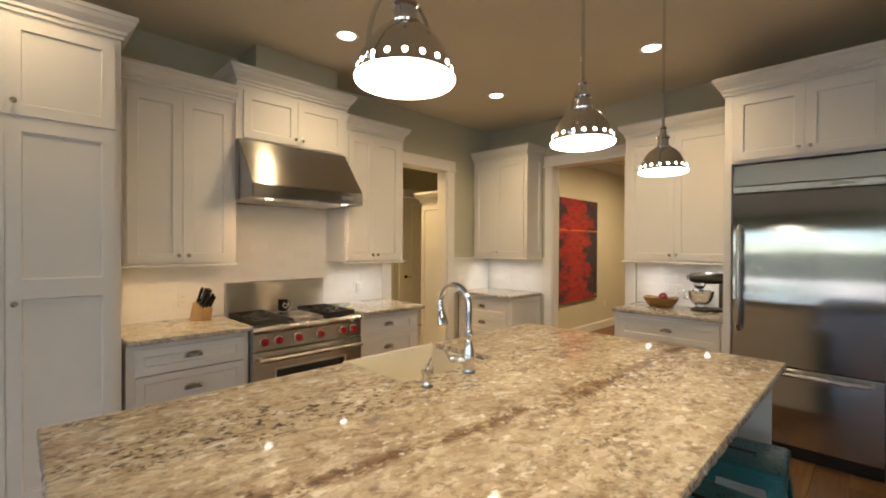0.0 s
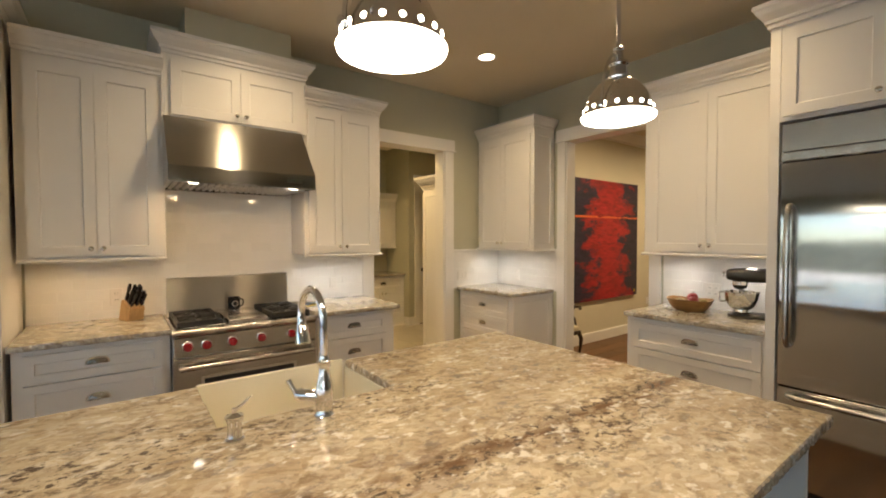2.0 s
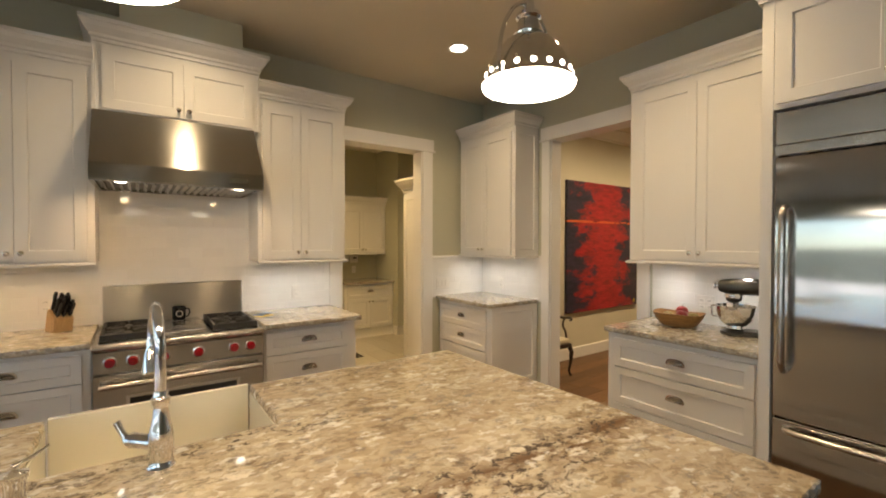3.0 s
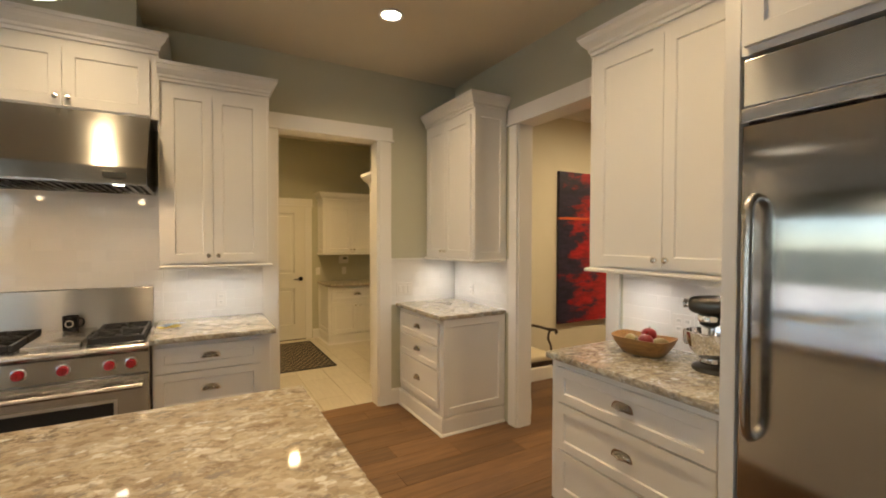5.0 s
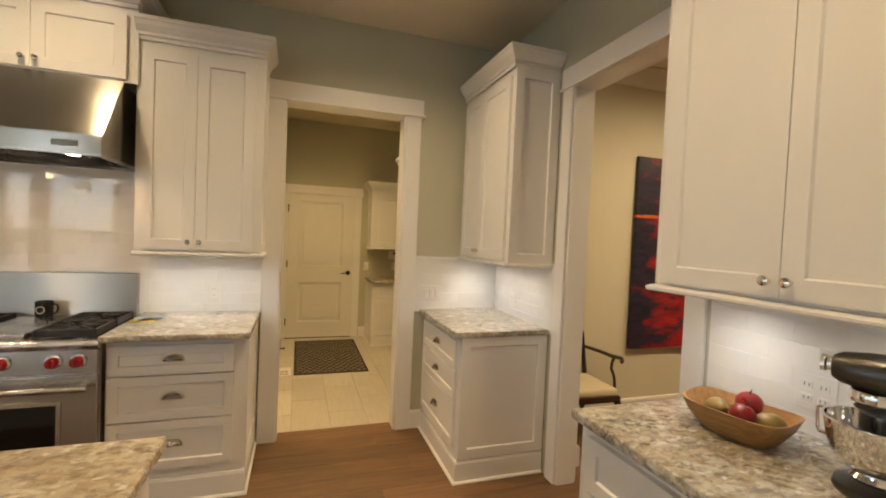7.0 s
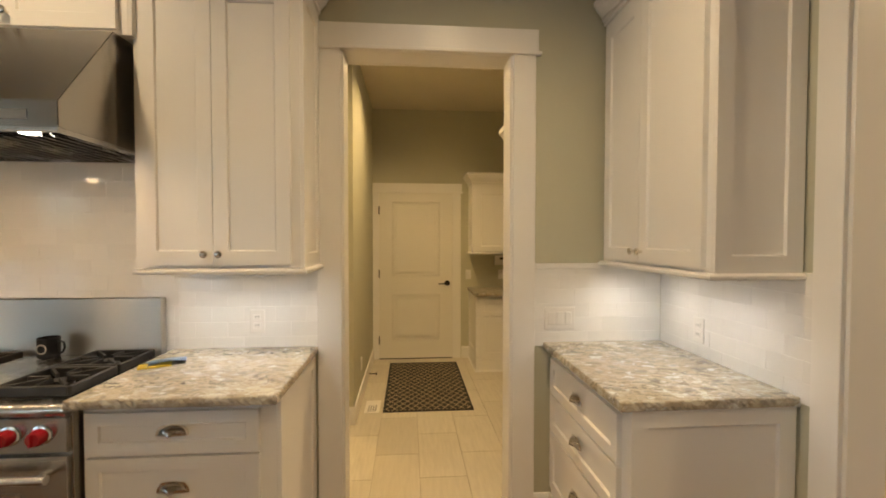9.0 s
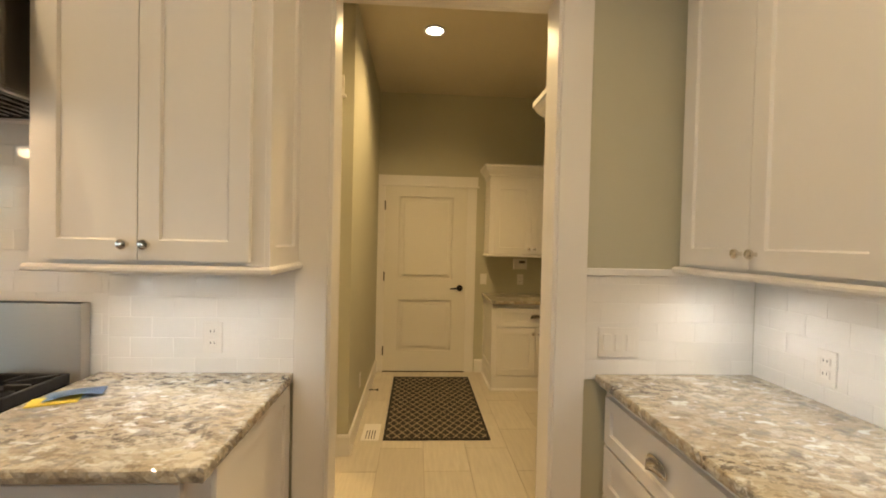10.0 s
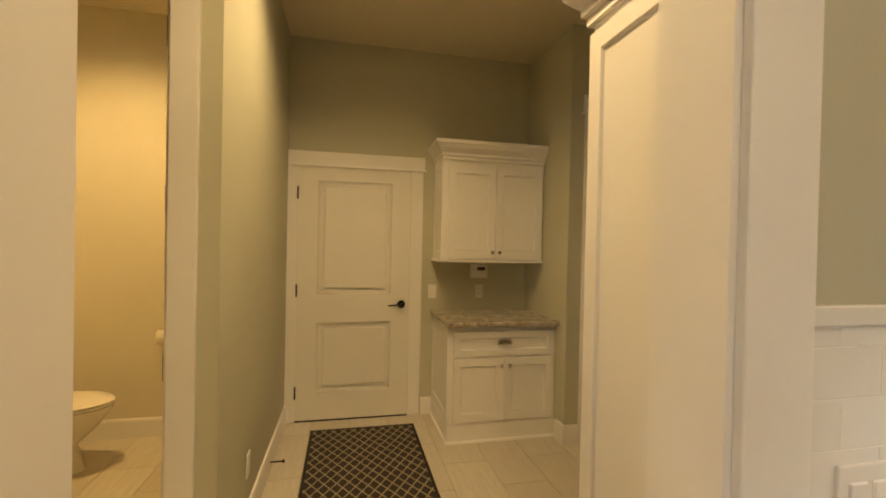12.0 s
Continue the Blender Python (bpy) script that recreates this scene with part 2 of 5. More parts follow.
M_CAB = paint("cabinet_white", (0.77, 0.745, 0.70), 0.33, 90, 0.05, 0.02)
M_TRIM = paint("trim_white", (0.78, 0.755, 0.71), 0.33, 80, 0.05, 0.025)
M_WALL = paint("wall_sage", (0.49, 0.475, 0.355), 0.62, 140, 0.12, 0.03)
M_WALL_TAN = paint("wall_tan", (0.63, 0.58, 0.445), 0.62, 140, 0.12, 0.03)
M_CEIL = paint("ceiling_paint", (0.68, 0.61, 0.475), 0.75, 160, 0.12, 0.02)
M_GRANITE = granite("granite_island")
# Same stone as the island, with cooler light tinted in and more flecks.
M_GRANITE_COOL_LIT = granite("granite_perimeter_cool_lit", 0.65, 0.26, 0.535, (0.86, 0.91, 0.97))
M_STEEL = metal("brushed_steel", (0.47, 0.455, 0.425), 0.215, (0.5, 0.5, 26.0), 0.05, 0.05, (0.0, 0.0, 1.0))
M_STEEL_GUARD = metal("brushed_steel_guard", (0.62, 0.60, 0.56), 0.37, (0.5, 0.5, 26.0), 0.0, 0.03, (0.0, 0.0, 1.0))
M_STEEL_V = metal("brushed_steel_upright", (0.53, 0.515, 0.49), 0.12, (26.0, 26.0, 0.4), 0.0, 0.03, (1.0, 0.0, 0.0), 0.25)
M_STEEL_H = metal("brushed_steel_flat", (0.60, 0.58, 0.55), 0.26, (1, 40, 40), 0.06, 0.05)
M_CHROME = metal("chrome", (0.82, 0.82, 0.83), 0.06, (1, 1, 1), 0.0, 0.02)
M_NICKEL = metal("polished_nickel", (0.82, 0.78, 0.71), 0.09, (1, 1, 1), 0.0, 0.04)
M_IRON = paint("cast_iron", (0.018, 0.017, 0.016), 0.5, 200, 0.3, 0.1)
M_BLACK = plain("black_enamel", (0.012, 0.012, 0.012), 0.25)
M_GUNMETAL = metal("gunmetal_paint", (0.10, 0.095, 0.085), 0.33, (1, 1, 1), 0.0, 0.03)
M_OVEN_GLASS = plain("oven_glass", (0.006, 0.006, 0.007), 0.06)
M_RED = plain("red_knob", (0.27, 0.006, 0.012), 0.22, coat=0.6)
M_SINK = plain("fireclay", (0.82, 0.77, 0.63), 0.12, coat=0.5)
M_OAK = wood("walnut_floor", (0.085, 0.041, 0.016), (0.275, 0.145, 0.060), "Y", 0.5, 1.0, 0.4, 0.0)
M_BOWL = wood("bowl_wood", (0.15, 0.07, 0.02), (0.44, 0.23, 0.07), "X", 0.45, 1.6, 0.0, 0.1)
M_BLOCK = wood("block_wood", (0.42, 0.25, 0.10), (0.66, 0.43, 0.20), "Z", 0.45, 2.0, 0.0, 0.1)
M_DARKWOOD = wood("dark_wood", (0.012, 0.007, 0.005), (0.045, 0.022, 0.013), "Z", 0.3, 1.5, 0.0, 0.4)
M_TILE = tile_mat("glazed_tile", (0.77, 0.75, 0.71), (0.81, 0.79, 0.75), 0.045, None, 0.03)
M_GROUT = paint("grout", (0.79, 0.77, 0.73), 0.85, 200, 0.2, 0.03)
M_FLOORTILE = tile_mat("stone_tile", (0.50, 0.45, 0.36), (0.60, 0.55, 0.45), 0.35, (0.8, 7.0, 1.0), 0.02)
M_FGROUT = paint("floor_grout", (0.36, 0.31, 0.24), 0.9, 200, 0.2, 0.05)
M_DOOR = paint("door_paint", (0.74, 0.71, 0.64), 0.38, 90, 0.05, 0.02)
M_BRONZE = plain("dark_bronze", (0.02, 0.015, 0.012), 0.35, 0.8)
M_PLASTIC = plain("white_plastic", (0.74, 0.71, 0.66), 0.35)
M_SLOT = plain("slot_dark", (0.03, 0.03, 0.03), 0.6)
M_TEAL = paint("teal_enamel", (0.055, 0.22, 0.235), 0.3, 60, 0.1, 0.15)
M_CREAM = paint("cream_fabric", (0.62, 0.54, 0.38), 0.9, 300, 0.4, 0.05)
M_CANVAS = painting_mat()
M_RUG = mat_weave()
M_RUGEDGE = paint("rug_binding", (0.014, 0.012, 0.011), 0.9, 300, 0.4, 0.1)
M_PORCELAIN = plain("porcelain", (0.76, 0.71, 0.60), 0.1, coat=0.4)
M_APPLE = paint("apple_skin", (0.20, 0.010, 0.012), 0.3, 30, 0.03, 0.4)
M_PEAR = paint("pear_skin", (0.20, 0.145, 0.045), 0.5, 120, 0.1, 0.3)
M_LAMP = plain("lamp_glow", (1.0, 0.93, 0.8), 0.5, 0, 4.0, (1.0, 0.90, 0.74))
M_CANGLOW = plain("can_glow", (1.0, 0.9, 0.75), 0.5, 0, 4.5, (1.0, 0.90, 0.74))
M_PUCKGLOW = plain("puck_glow", (1.0, 0.95, 0.85), 0.5, 0, 0.9, (1.0, 0.92, 0.8))
M_YELLOW = plain("yellow_paper", (0.62, 0.46, 0.05), 0.6)
M_BLUE = plain("blue_paper", (0.18, 0.27, 0.42), 0.5)
M_MUG = plain("mug_black", (0.012, 0.011, 0.011), 0.2)
M_MUGPRINT = plain("mug_print", (0.45, 0.40, 0.32), 0.5)
M_PATIO = paint("patio_concrete", (0.55, 0.53, 0.50), 0.8, 60, 0.2, 0.08)
M_HEDGE = paint("far_trees", (0.115, 0.13, 0.115), 0.9, 3, 0.6, 0.4)
M_GRASS = paint("lawn", (0.055, 0.085, 0.03), 0.9, 40, 0.4, 0.3)
M_GLASS, gt, gp = nodes_of("window_glass")
gp.inputs["Transmission Weight"].default_value, gp.inputs["Roughness"].default_value = 1.0, 0.0
gp.inputs["IOR"].default_value = 1.45


# ---- mesh helpers ----
def finish(name, bm, mat, smooth=False):
    bmesh.ops.recalc_face_normals(bm, faces=bm.faces)
    me = bpy.data.meshes.new(name)
    bm.to_mesh(me)
    bm.free()
    me.materials.append(mat)
    if smooth:
        for f in me.polygons:
            f.use_smooth = True
        me.set_sharp_from_angle(angle=radians(38))
    return me


def part(name, bm, mat, parent=None, label="", smooth=False):
    ob = new(name, finish(name, bm, mat, smooth))
    if parent is not None:
        ob.parent = parent
    if label:
        ob["label"] = label
    return ob


def thing(name, m, label, category, group=""):
    ob = new(name)
    ob.empty_display_size = 0.1
    ob.matrix_world = m
    return tagged(ob, label, category, group)


def box(bm, x0, x1, y0, y1, z0, z1, bevel=0.0, seg=1):
    m = Matrix.Translation(((x0 + x1) / 2, (y0 + y1) / 2, (z0 + z1) / 2)) @ Matrix.Diagonal((abs(x1 - x0), abs(y1 - y0), abs(z1 - z0), 1))
    r = bmesh.ops.create_cube(bm, size=1.0, matrix=m)
    if bevel:
        edges = list({e for v in r["verts"] for e in v.link_edges})
        bmesh.ops.bevel(bm, geom=edges, offset=bevel, segments=seg, profile=0.6, affect="EDGES")
    return bm


def boxed(x0, x1, y0, y1, z0, z1, bevel=0.0, seg=1):
    return box(bmesh.new(), x0, x1, y0, y1, z0, z1, bevel, seg)


def lathe(bm, prof, n=24, m=Matrix()):
    """Turn a profile of (radius, height) about the z axis."""
    rings = []
    for r, z in prof:
        if r < 1e-5:
            rings.append([bm.verts.new(m @ Vector((0, 0, z)))])
        else:
            rings.append([bm.verts.new(m @ Vector((r * math.cos(2 * math.pi * i / n), r * math.sin(2 * math.pi * i / n), z))) for i in range(n)])
    for a, b in zip(rings, rings[1:]):
        for i in range(n):
            j = (i + 1) % n
            if len(a) == 1 and len(b) == 1:
                continue
            if len(a) == 1:
                bm.faces.new((a[0], b[i], b[j]))
            elif len(b) == 1:
                bm.faces.new((a[i], a[j], b[0]))
            else:
                bm.faces.new((a[i], a[j], b[j], b[i]))
    return bm


def tube(bm, pts, radii, n=12):
    """A round tube along points; radii: one number or one a point."""
    pts = [Vector(p) for p in pts]
    if isinstance(radii, (int, float)):
        radii = [radii] * len(pts)
    rings, side = [], None
    for i, p in enumerate(pts):
        d = (pts[min(i + 1, len(pts) - 1)] - pts[max(i - 1, 0)]).normalized()
        if side is None:
            side = d.orthogonal().normalized()
        side = (side - d * side.dot(d)).normalized()
        up = d.cross(side)
        rings.append([bm.verts.new(p + radii[i] * (math.cos(a) * side + math.sin(a) * up)) for a in (2 * math.pi * k / n for k in range(n))])
    for a, b in zip(rings, rings[1:]):
        for i in range(n):
            j = (i + 1) % n
            bm.faces.new((a[i], a[j], b[j], b[i]))
    bm.faces.new(rings[0][::-1])
    bm.faces.new(rings[-1])
    return bm


def sweep(bm, prof, path, closed=False):
    """Sweep a closed profile of (out, up) along a path of (x, y); out is to the right of the walking direction."""
    n, rings = len(path), []
    for i, p in enumerate(path):
        p = Vector(p)
        if closed:
            a, b = Vector(path[i - 1]), Vector(path[(i + 1) % n])
        else:
            a, b = Vector(path[max(i - 1, 0)]), Vector(path[min(i + 1, n - 1)])
        d0, d1 = (p - a), (b - p)
        d0 = d0.normalized() if d0.length > 1e-9 else d1.normalized()
        d1 = d1.normalized() if d1.length > 1e-9 else d0
        n0, n1 = Vector((d0.y, -d0.x)), Vector((d1.y, -d1.x))
        mit = (n0 + n1)
        mit = mit / max(0.2, mit.length_squared / 2)
        rings.append([bm.verts.new((p.x + mit.x * o, p.y + mit.y * o, z)) for o, z in prof])
    k = len(prof)
    pairs = list(zip(rings, rings[1:])) + ([(rings[-1], rings[0])] if closed else [])
    for a, b in pairs:
        for i in range(k):
            j = (i + 1) % k
            bm.faces.new((a[i], a[j], b[j], b[i]))
    if not closed:
        bm.faces.new(rings[0])
        bm.faces.new(rings[-1][::-1])
    return bm


def shaker(w, h, t=0.02, stile=0.058, depth=0.009, panels=None):
    """A framed door lying in x, z with its front at y = -t; panels: heights of recessed fields, from z0 to z1."""
    bm = boxed(0, w, -t, 0, 0, h)
    for f in bm.faces[:]:
        if f.normal.y < -0.5:
            bm.faces.remove(f)
    fields = panels or [(stile, h - stile)]
    xs = [0, stile, w - stile, w]
    zs = sorted({0, h, *[z for f in fields for z in f]})
    grid = {(i, j): bm.verts.new((x, -t, z)) for i, x in enumerate(xs) for j, z in enumerate(zs)}
    for i in range(3):
        for j in range(len(zs) - 1):
            loop = [grid[i, j], grid[i + 1, j], grid[i + 1, j + 1], grid[i, j + 1]]
            if i == 1 and any(abs(zs[j] - a) < 1e-6 and abs(zs[j + 1] - b) < 1e-6 for a, b in fields):
                e = 0.005
                inner = [bm.verts.new((x, -t + depth, z)) for x, z in ((xs[1] + e, zs[j] + e), (xs[2] - e, zs[j] + e), (xs[2] - e, zs[j + 1] - e), (xs[1] + e, zs[j + 1] - e))]
                for a in range(4):
                    b = (a + 1) % 4
                    bm.faces.new((loop[a], loop[b], inner[b], inner[a]))
                bm.faces.new(inner)
            else:
                bm.faces.new(loop)
    bmesh.ops.remove_doubles(bm, verts=bm.verts, dist=0.0001)
    return bm


def moved(bm, m):
    bmesh.ops.transform(bm, matrix=m, verts=bm.verts)
    return bm


CROWN = [(0.0, 0.0), (0.012, 0.0), (0.012, 0.018), (0.022, 0.024), (0.022, 0.040), (0.034, 0.052), (0.050, 0.070), (0.060, 0.092), (0.066, 0.096), (0.066, 0.118), (0.0, 0.118)]


def scaled(prof, k, z):
    return [(o * k, z + u * k) for o, u in prof]


def knob_mesh():
    bm = bmesh.new()
    lathe(bm, [(0.0, 0.0), (0.007, 0.0), (0.006, 0.004), (0.0045, 0.012), (0.0055, 0.016), (0.014, 0.018), (0.0155, 0.022), (0.014, 0.027), (0.008, 0.030), (0.0, 0.0305)], 16, pose(0, 0, 0, 90))
    return finish("knob", bm, M_NICKEL, True)


def cup_mesh():
    """A bin pull: a quarter dome that opens downwards, with a flange."""
    bm = bmesh.new()
    n, k, w, h, d = 16, 7, 0.049, 0.034, 0.032
    rows = []
    for j in range(k + 1):
        b = (math.pi / 2) * j / k
        rows.append([bm.verts.new((w * math.cos(a) * math.cos(b), -d * math.sin(b) * (0.35 + 0.65 * math.sin(a)) - 0.003, h * math.sin(a) * math.cos(b) if j < k else h * math.sin(a) * 0.12)) for a in (math.pi * i / n for i in range(n + 1))])
    for a, b in zip(rows, rows[1:]):
        for i in range(n):
            bm.faces.new((a[i], a[i + 1], b[i + 1], b[i]))
    r = bmesh.ops.solidify(bm, geom=bm.faces[:], thickness=0.0022)
    flange = [(0.056, 0.0), (0.053, 0.017), (0.039, 0.034), (0.0, 0.039), (-0.039, 0.034), (-0.053, 0.017), (-0.056, 0.0), (-0.046, -0.003), (0.046, -0.003)]
    fr = [bm.verts.new((x, -0.004, z)) for x, z in flange]
    bk = [bm.verts.new((x, 0.0, z)) for x, z in flange]
    bm.faces.new(fr)
    bm.faces.new(bk[::-1])
    for i in range(len(fr)):
        j = (i + 1) % len(fr)
        bm.faces.new((fr[i], fr[j], bk[j], bk[i]))
    return finish("cup_pull", bm, M_NICKEL, True)


KNOB, CUP = knob_mesh(), cup_mesh()


def fitting(name, me, parent, x, y, z, label):
    ob = new(name, me)
    ob.parent = parent
    ob.location = (x, y, z)
    ob["label"] = label
    return ob


def front(cab, kind, x0, x1, z0, z1, d, pull=None, stile=0.058, panels=None):
    """A door or drawer front on a cabinet whose face is at y = -d."""
    t = 0.02
    ob = part(kind, moved(shaker(x1 - x0, z1 - z0, t, stile, panels=panels), Matrix.Translation((x0, -d, z0))), M_CAB, cab)
    if pull == "cup":
        fitting("cup_pull", CUP, ob, (x0 + x1) / 2, -d - t - 0.0005, (z0 + z1) / 2 - 0.006, "polished nickel cup pull")
    elif pull:
        fitting("knob", KNOB, ob, pull[0], -d - t, pull[1], "polished nickel knob")
    return ob


def side_panel(cab, x, outward, y0, y1, z0, z1, stile=0.06):
    """A framed end panel on a cabinet's side, at x, facing along outward (+1 or -1)."""
    bm = shaker(y1 - y0, z1 - z0, 0.014, stile)
    m = Matrix.Translation((x, y0, z0)) @ pose(0, 0, 0, 0, 0, 90) if outward > 0 else Matrix.Translation((x, y1, z0)) @ pose(0, 0, 0, 0, 0, -90)
    return part("end_panel", moved(bm, m), M_CAB, cab)


def cabinet_crown(cab, w, d, z, k=1.0, left=True, right=True):
    """Frieze board and crown moulding round a cabinet's top; its box is 0..w by -d..0."""
    path = ([(0, 0)] if left else []) + [(0, -d), (w, -d)] + ([(w, 0)] if right else [])
    part("crown", sweep(bmesh.new(), scaled(CROWN, k, z), path), M_CAB, cab)


FACE_WEST = lambda x, y, z: pose(x, y, z, 0, 0, 90)
FACE_NORTH = lambda x, y, z: pose(x, y, z)

# ---- the large structure ----
XW, YW, CEIL = -3.60, 4.84, 3.03          # tile faces of the range wall and the fridge wall; ceiling height
HALL_X = -6.69


def setting(name, bm, mat, label="", smooth=False):
    return tagged(part(name, bm, mat, None, "", smooth), label, "", "", "structure")


def wall_boxes(name, mat, boxes, label):
    bm = bmesh.new()
    for b in boxes:
        box(bm, *b)
    return setting(name, bm, mat, label)


T0 = 0.01                                  # tile and mortar thickness
wall_west = wall_boxes("wall_west", M_WALL, [(XW - 0.16, XW - T0, -0.3, 3.167, 0, CEIL), (XW - 0.16, XW - T0, 4.045, YW + T0, 0, CEIL), (XW - 0.16, XW - T0, 3.167, 4.045, 2.43, CEIL)], "sage grey painted wall behind the range with a cased opening")
wall_north = wall_boxes("wall_north", M_WALL, [(XW - 0.16, -2.64, YW + T0, YW + 0.14, 0, CEIL), (-1.75, 4.6, YW + T0, YW + 0.14, 0, CEIL), (-2.64, -1.75, YW + T0, YW + 0.14, 2.47, CEIL)], "sage grey painted wall behind the refrigerator with a cased opening")
wall_boxes("wall_stub", M_WALL_TAN, [(-3.45, -2.80, YW + 0.14, 5.12, 0, CEIL)], "tan painted wall return beyond the opening")
wall_boxes("wall_dining_west", M_WALL_TAN, [(-3.59, -3.45, YW + 0.14, 9.2, 0, CEIL)], "tan painted wall carrying the large painting")
wall_boxes("wall_dining_north", M_WALL_TAN, [(-3.59, 4.6, 9.2, 9.34, 0, CEIL)], "tan painted wall at the end of the dining room")
wall_boxes("wall_dining_east", M_WALL_TAN, [(4.46, 4.6, 4.98, 9.2, 0, CEIL)], "tan painted wall of the dining room")
wall_boxes("wall_hall_end", M_WALL, [(HALL_X - 0.14, HALL_X, 2.5, 6.0, 0, CEIL)], "sage grey painted wall with the back hall door")
wall_boxes("wall_hall_south", M_WALL, [(HALL_X, -4.99, 2.93, 3.07, 0, CEIL), (-4.99, -4.85, 2.905, 3.07, 0, CEIL), (-4.99, -4.85, 0.9, 2.05, 0, CEIL), (-4.99, -4.85, 2.05, 2.905, 2.38, CEIL)], "sage grey painted hall wall with the powder room opening")
wall_boxes("wall_hall_north", M_WALL, [(HALL_X, -5.96, 5.08, 5.22, 0, CEIL), (-6.10, -5.96, 5.22, 5.28, 0, CEIL), (-6.10, -5.96, 5.28, 6.09, 2.40, CEIL), (-6.10, -5.96, 6.09, 6.64, 0, CEIL)], "sage grey painted hall wall turning back at a side door")
wall_boxes("wall_hall_back", M_WALL, [(-5.96, XW - 0.001, 6.5, 6.64, 0, CEIL)], "sage grey painted wall at the end of the side passage")
wall_boxes("wall_powder_room", M_WALL_TAN, [(-6.74, -6.60, 0.9, 2.93, 0, CEIL), (-6.60, XW - 0.16, 0.76, 0.9, 0, CEIL)], "warm tan painted powder room walls")

# south and east walls of the kitchen, out of view, with the windows that light it
SWIN = [(-5.1, -3.4), (-3.3, -1.0), (-0.9, 1.1), (1.2, 3.1), (3.2, 4.36)]
EWIN = [(-2.5, -2.0), (-1.75, -0.55)]
sb, z0, z1 = [], 0.14, 2.5
edges = [-5.4] + [v for w in SWIN for v in w] + [4.6]
for a, b in zip(edges[0::2], edges[1::2]):
    sb.append((a, b, -3.74, -3.6, 0, CEIL))
for a, b in SWIN:
    sb += [(a, b, -3.74, -3.6, 0, z0), (a, b, -3.74, -3.6, z1, CEIL)]
# Unseen corner added so the windows run on in the refrigerator's reflection.
wall_boxes("wall_nook", M_WALL, [(-5.4, -5.26, -3.6, -0.3, 0, CEIL), (-5.26, XW - 0.16, -0.44, -0.3, 0, CEIL)], "sage grey painted walls of an unseen corner added to extend the window reflections")
wall_boxes("floor_nook", M_DARKWOOD, [(-5.4, XW - 0.14, -3.74, -0.3, -0.10, 0)], "dark wooden floor of an unseen corner added to extend the window reflections")
wall_boxes("wall_south", M_WALL, sb, "sage grey painted wall with tall windows")
eb = []
edges = [-3.6] + [v for w in EWIN for v in w] + [YW + T0]
for a, b in zip(edges[0::2], edges[1::2]):
    eb.append((4.46, 4.6, a, b, 0, CEIL))
for a, b in EWIN:
    eb += [(4.46, 4.6, a, b, 0, z0), (4.46, 4.6, a, b, z1, CEIL)]
wall_boxes("wall_east", M_WALL, eb, "sage grey painted wall with paned windows")
ceil_bm = bmesh.new()
box(ceil_bm, HALL_X - 0.2, 4.7, -3.8, 9.4, CEIL, CEIL + 0.15)
setting("ceiling", ceil_bm, M_CEIL, "flat warm beige painted ceiling")
wall_boxes("floor_kitchen", M_FGROUT, [(XW - 0.14, 4.6, -3.74, 9.34, -0.10, -0.014)], "subfloor under the wooden planks")
floor_hall = wall_boxes("floor_hall", M_FGROUT, [(HALL_X, XW - 0.14, 0.9, 6.64, -0.10, -0.006)], "grouted bed of the stone tile floor")
setting("ground", boxed(-60, 60, -60, 60, -0.5, -0.3), M_GRASS, "green lawn outside the windows")


def window(name, m, w, h, cols, rows):
    """A wooden window frame with muntins and panes, lying in x, z; its middle plane at y = 0."""
    ob = tagged(new(name), "white painted window with small panes", "", "", "structure")
    ob.matrix_world = m
    fr = bmesh.new()
    for x0, x1, a, b in ((0, 0.05, 0, h), (w - 0.05, w, 0, h), (0.05, w - 0.05, 0, 0.05), (0.05, w - 0.05, h - 0.05, h)):
        box(fr, x0, x1, -0.04, 0.04, a, b)
    for i in range(1, cols):
        x = 0.05 + (w - 0.1) * i / cols
        box(fr, x - 0.011, x + 0.011, -0.016, 0.016, 0.05, h - 0.05)
    for j in range(1, rows):
        z = 0.05 + (h - 0.1) * j / rows
        box(fr, 0.05, w - 0.05, -0.015, 0.015, z - 0.011, z + 0.011)
    part("window_frame", fr, M_TRIM, ob)
    g = part("pane", boxed(0.05, w - 0.05, -0.002, 0.002, 0.05, h - 0.05), M_GLASS, ob)
    g.visible_shadow = False
    return ob


for i, (a, b) in enumerate(SWIN):
    window("window_%d" % (i + 1), pose(a, -3.67, z0), b - a, z1 - z0, 1, 1)
for i, (a, b) in enumerate(EWIN):
    window("window_%d" % (i + 6), pose(4.53, a, z0, 0, 0, 90), b - a, z1 - z0, max(1, round((b - a) / 0.36)), 6)
setting("patio", boxed(-30, 34, -18.5, -3.74, -0.3, -0.04), M_PATIO, "pale concrete patio outside the windows")
setting("backdrop", boxed(-45, 45, -24.5, -24, -0.3, 2.4), M_HEDGE, "dark green line of far trees")


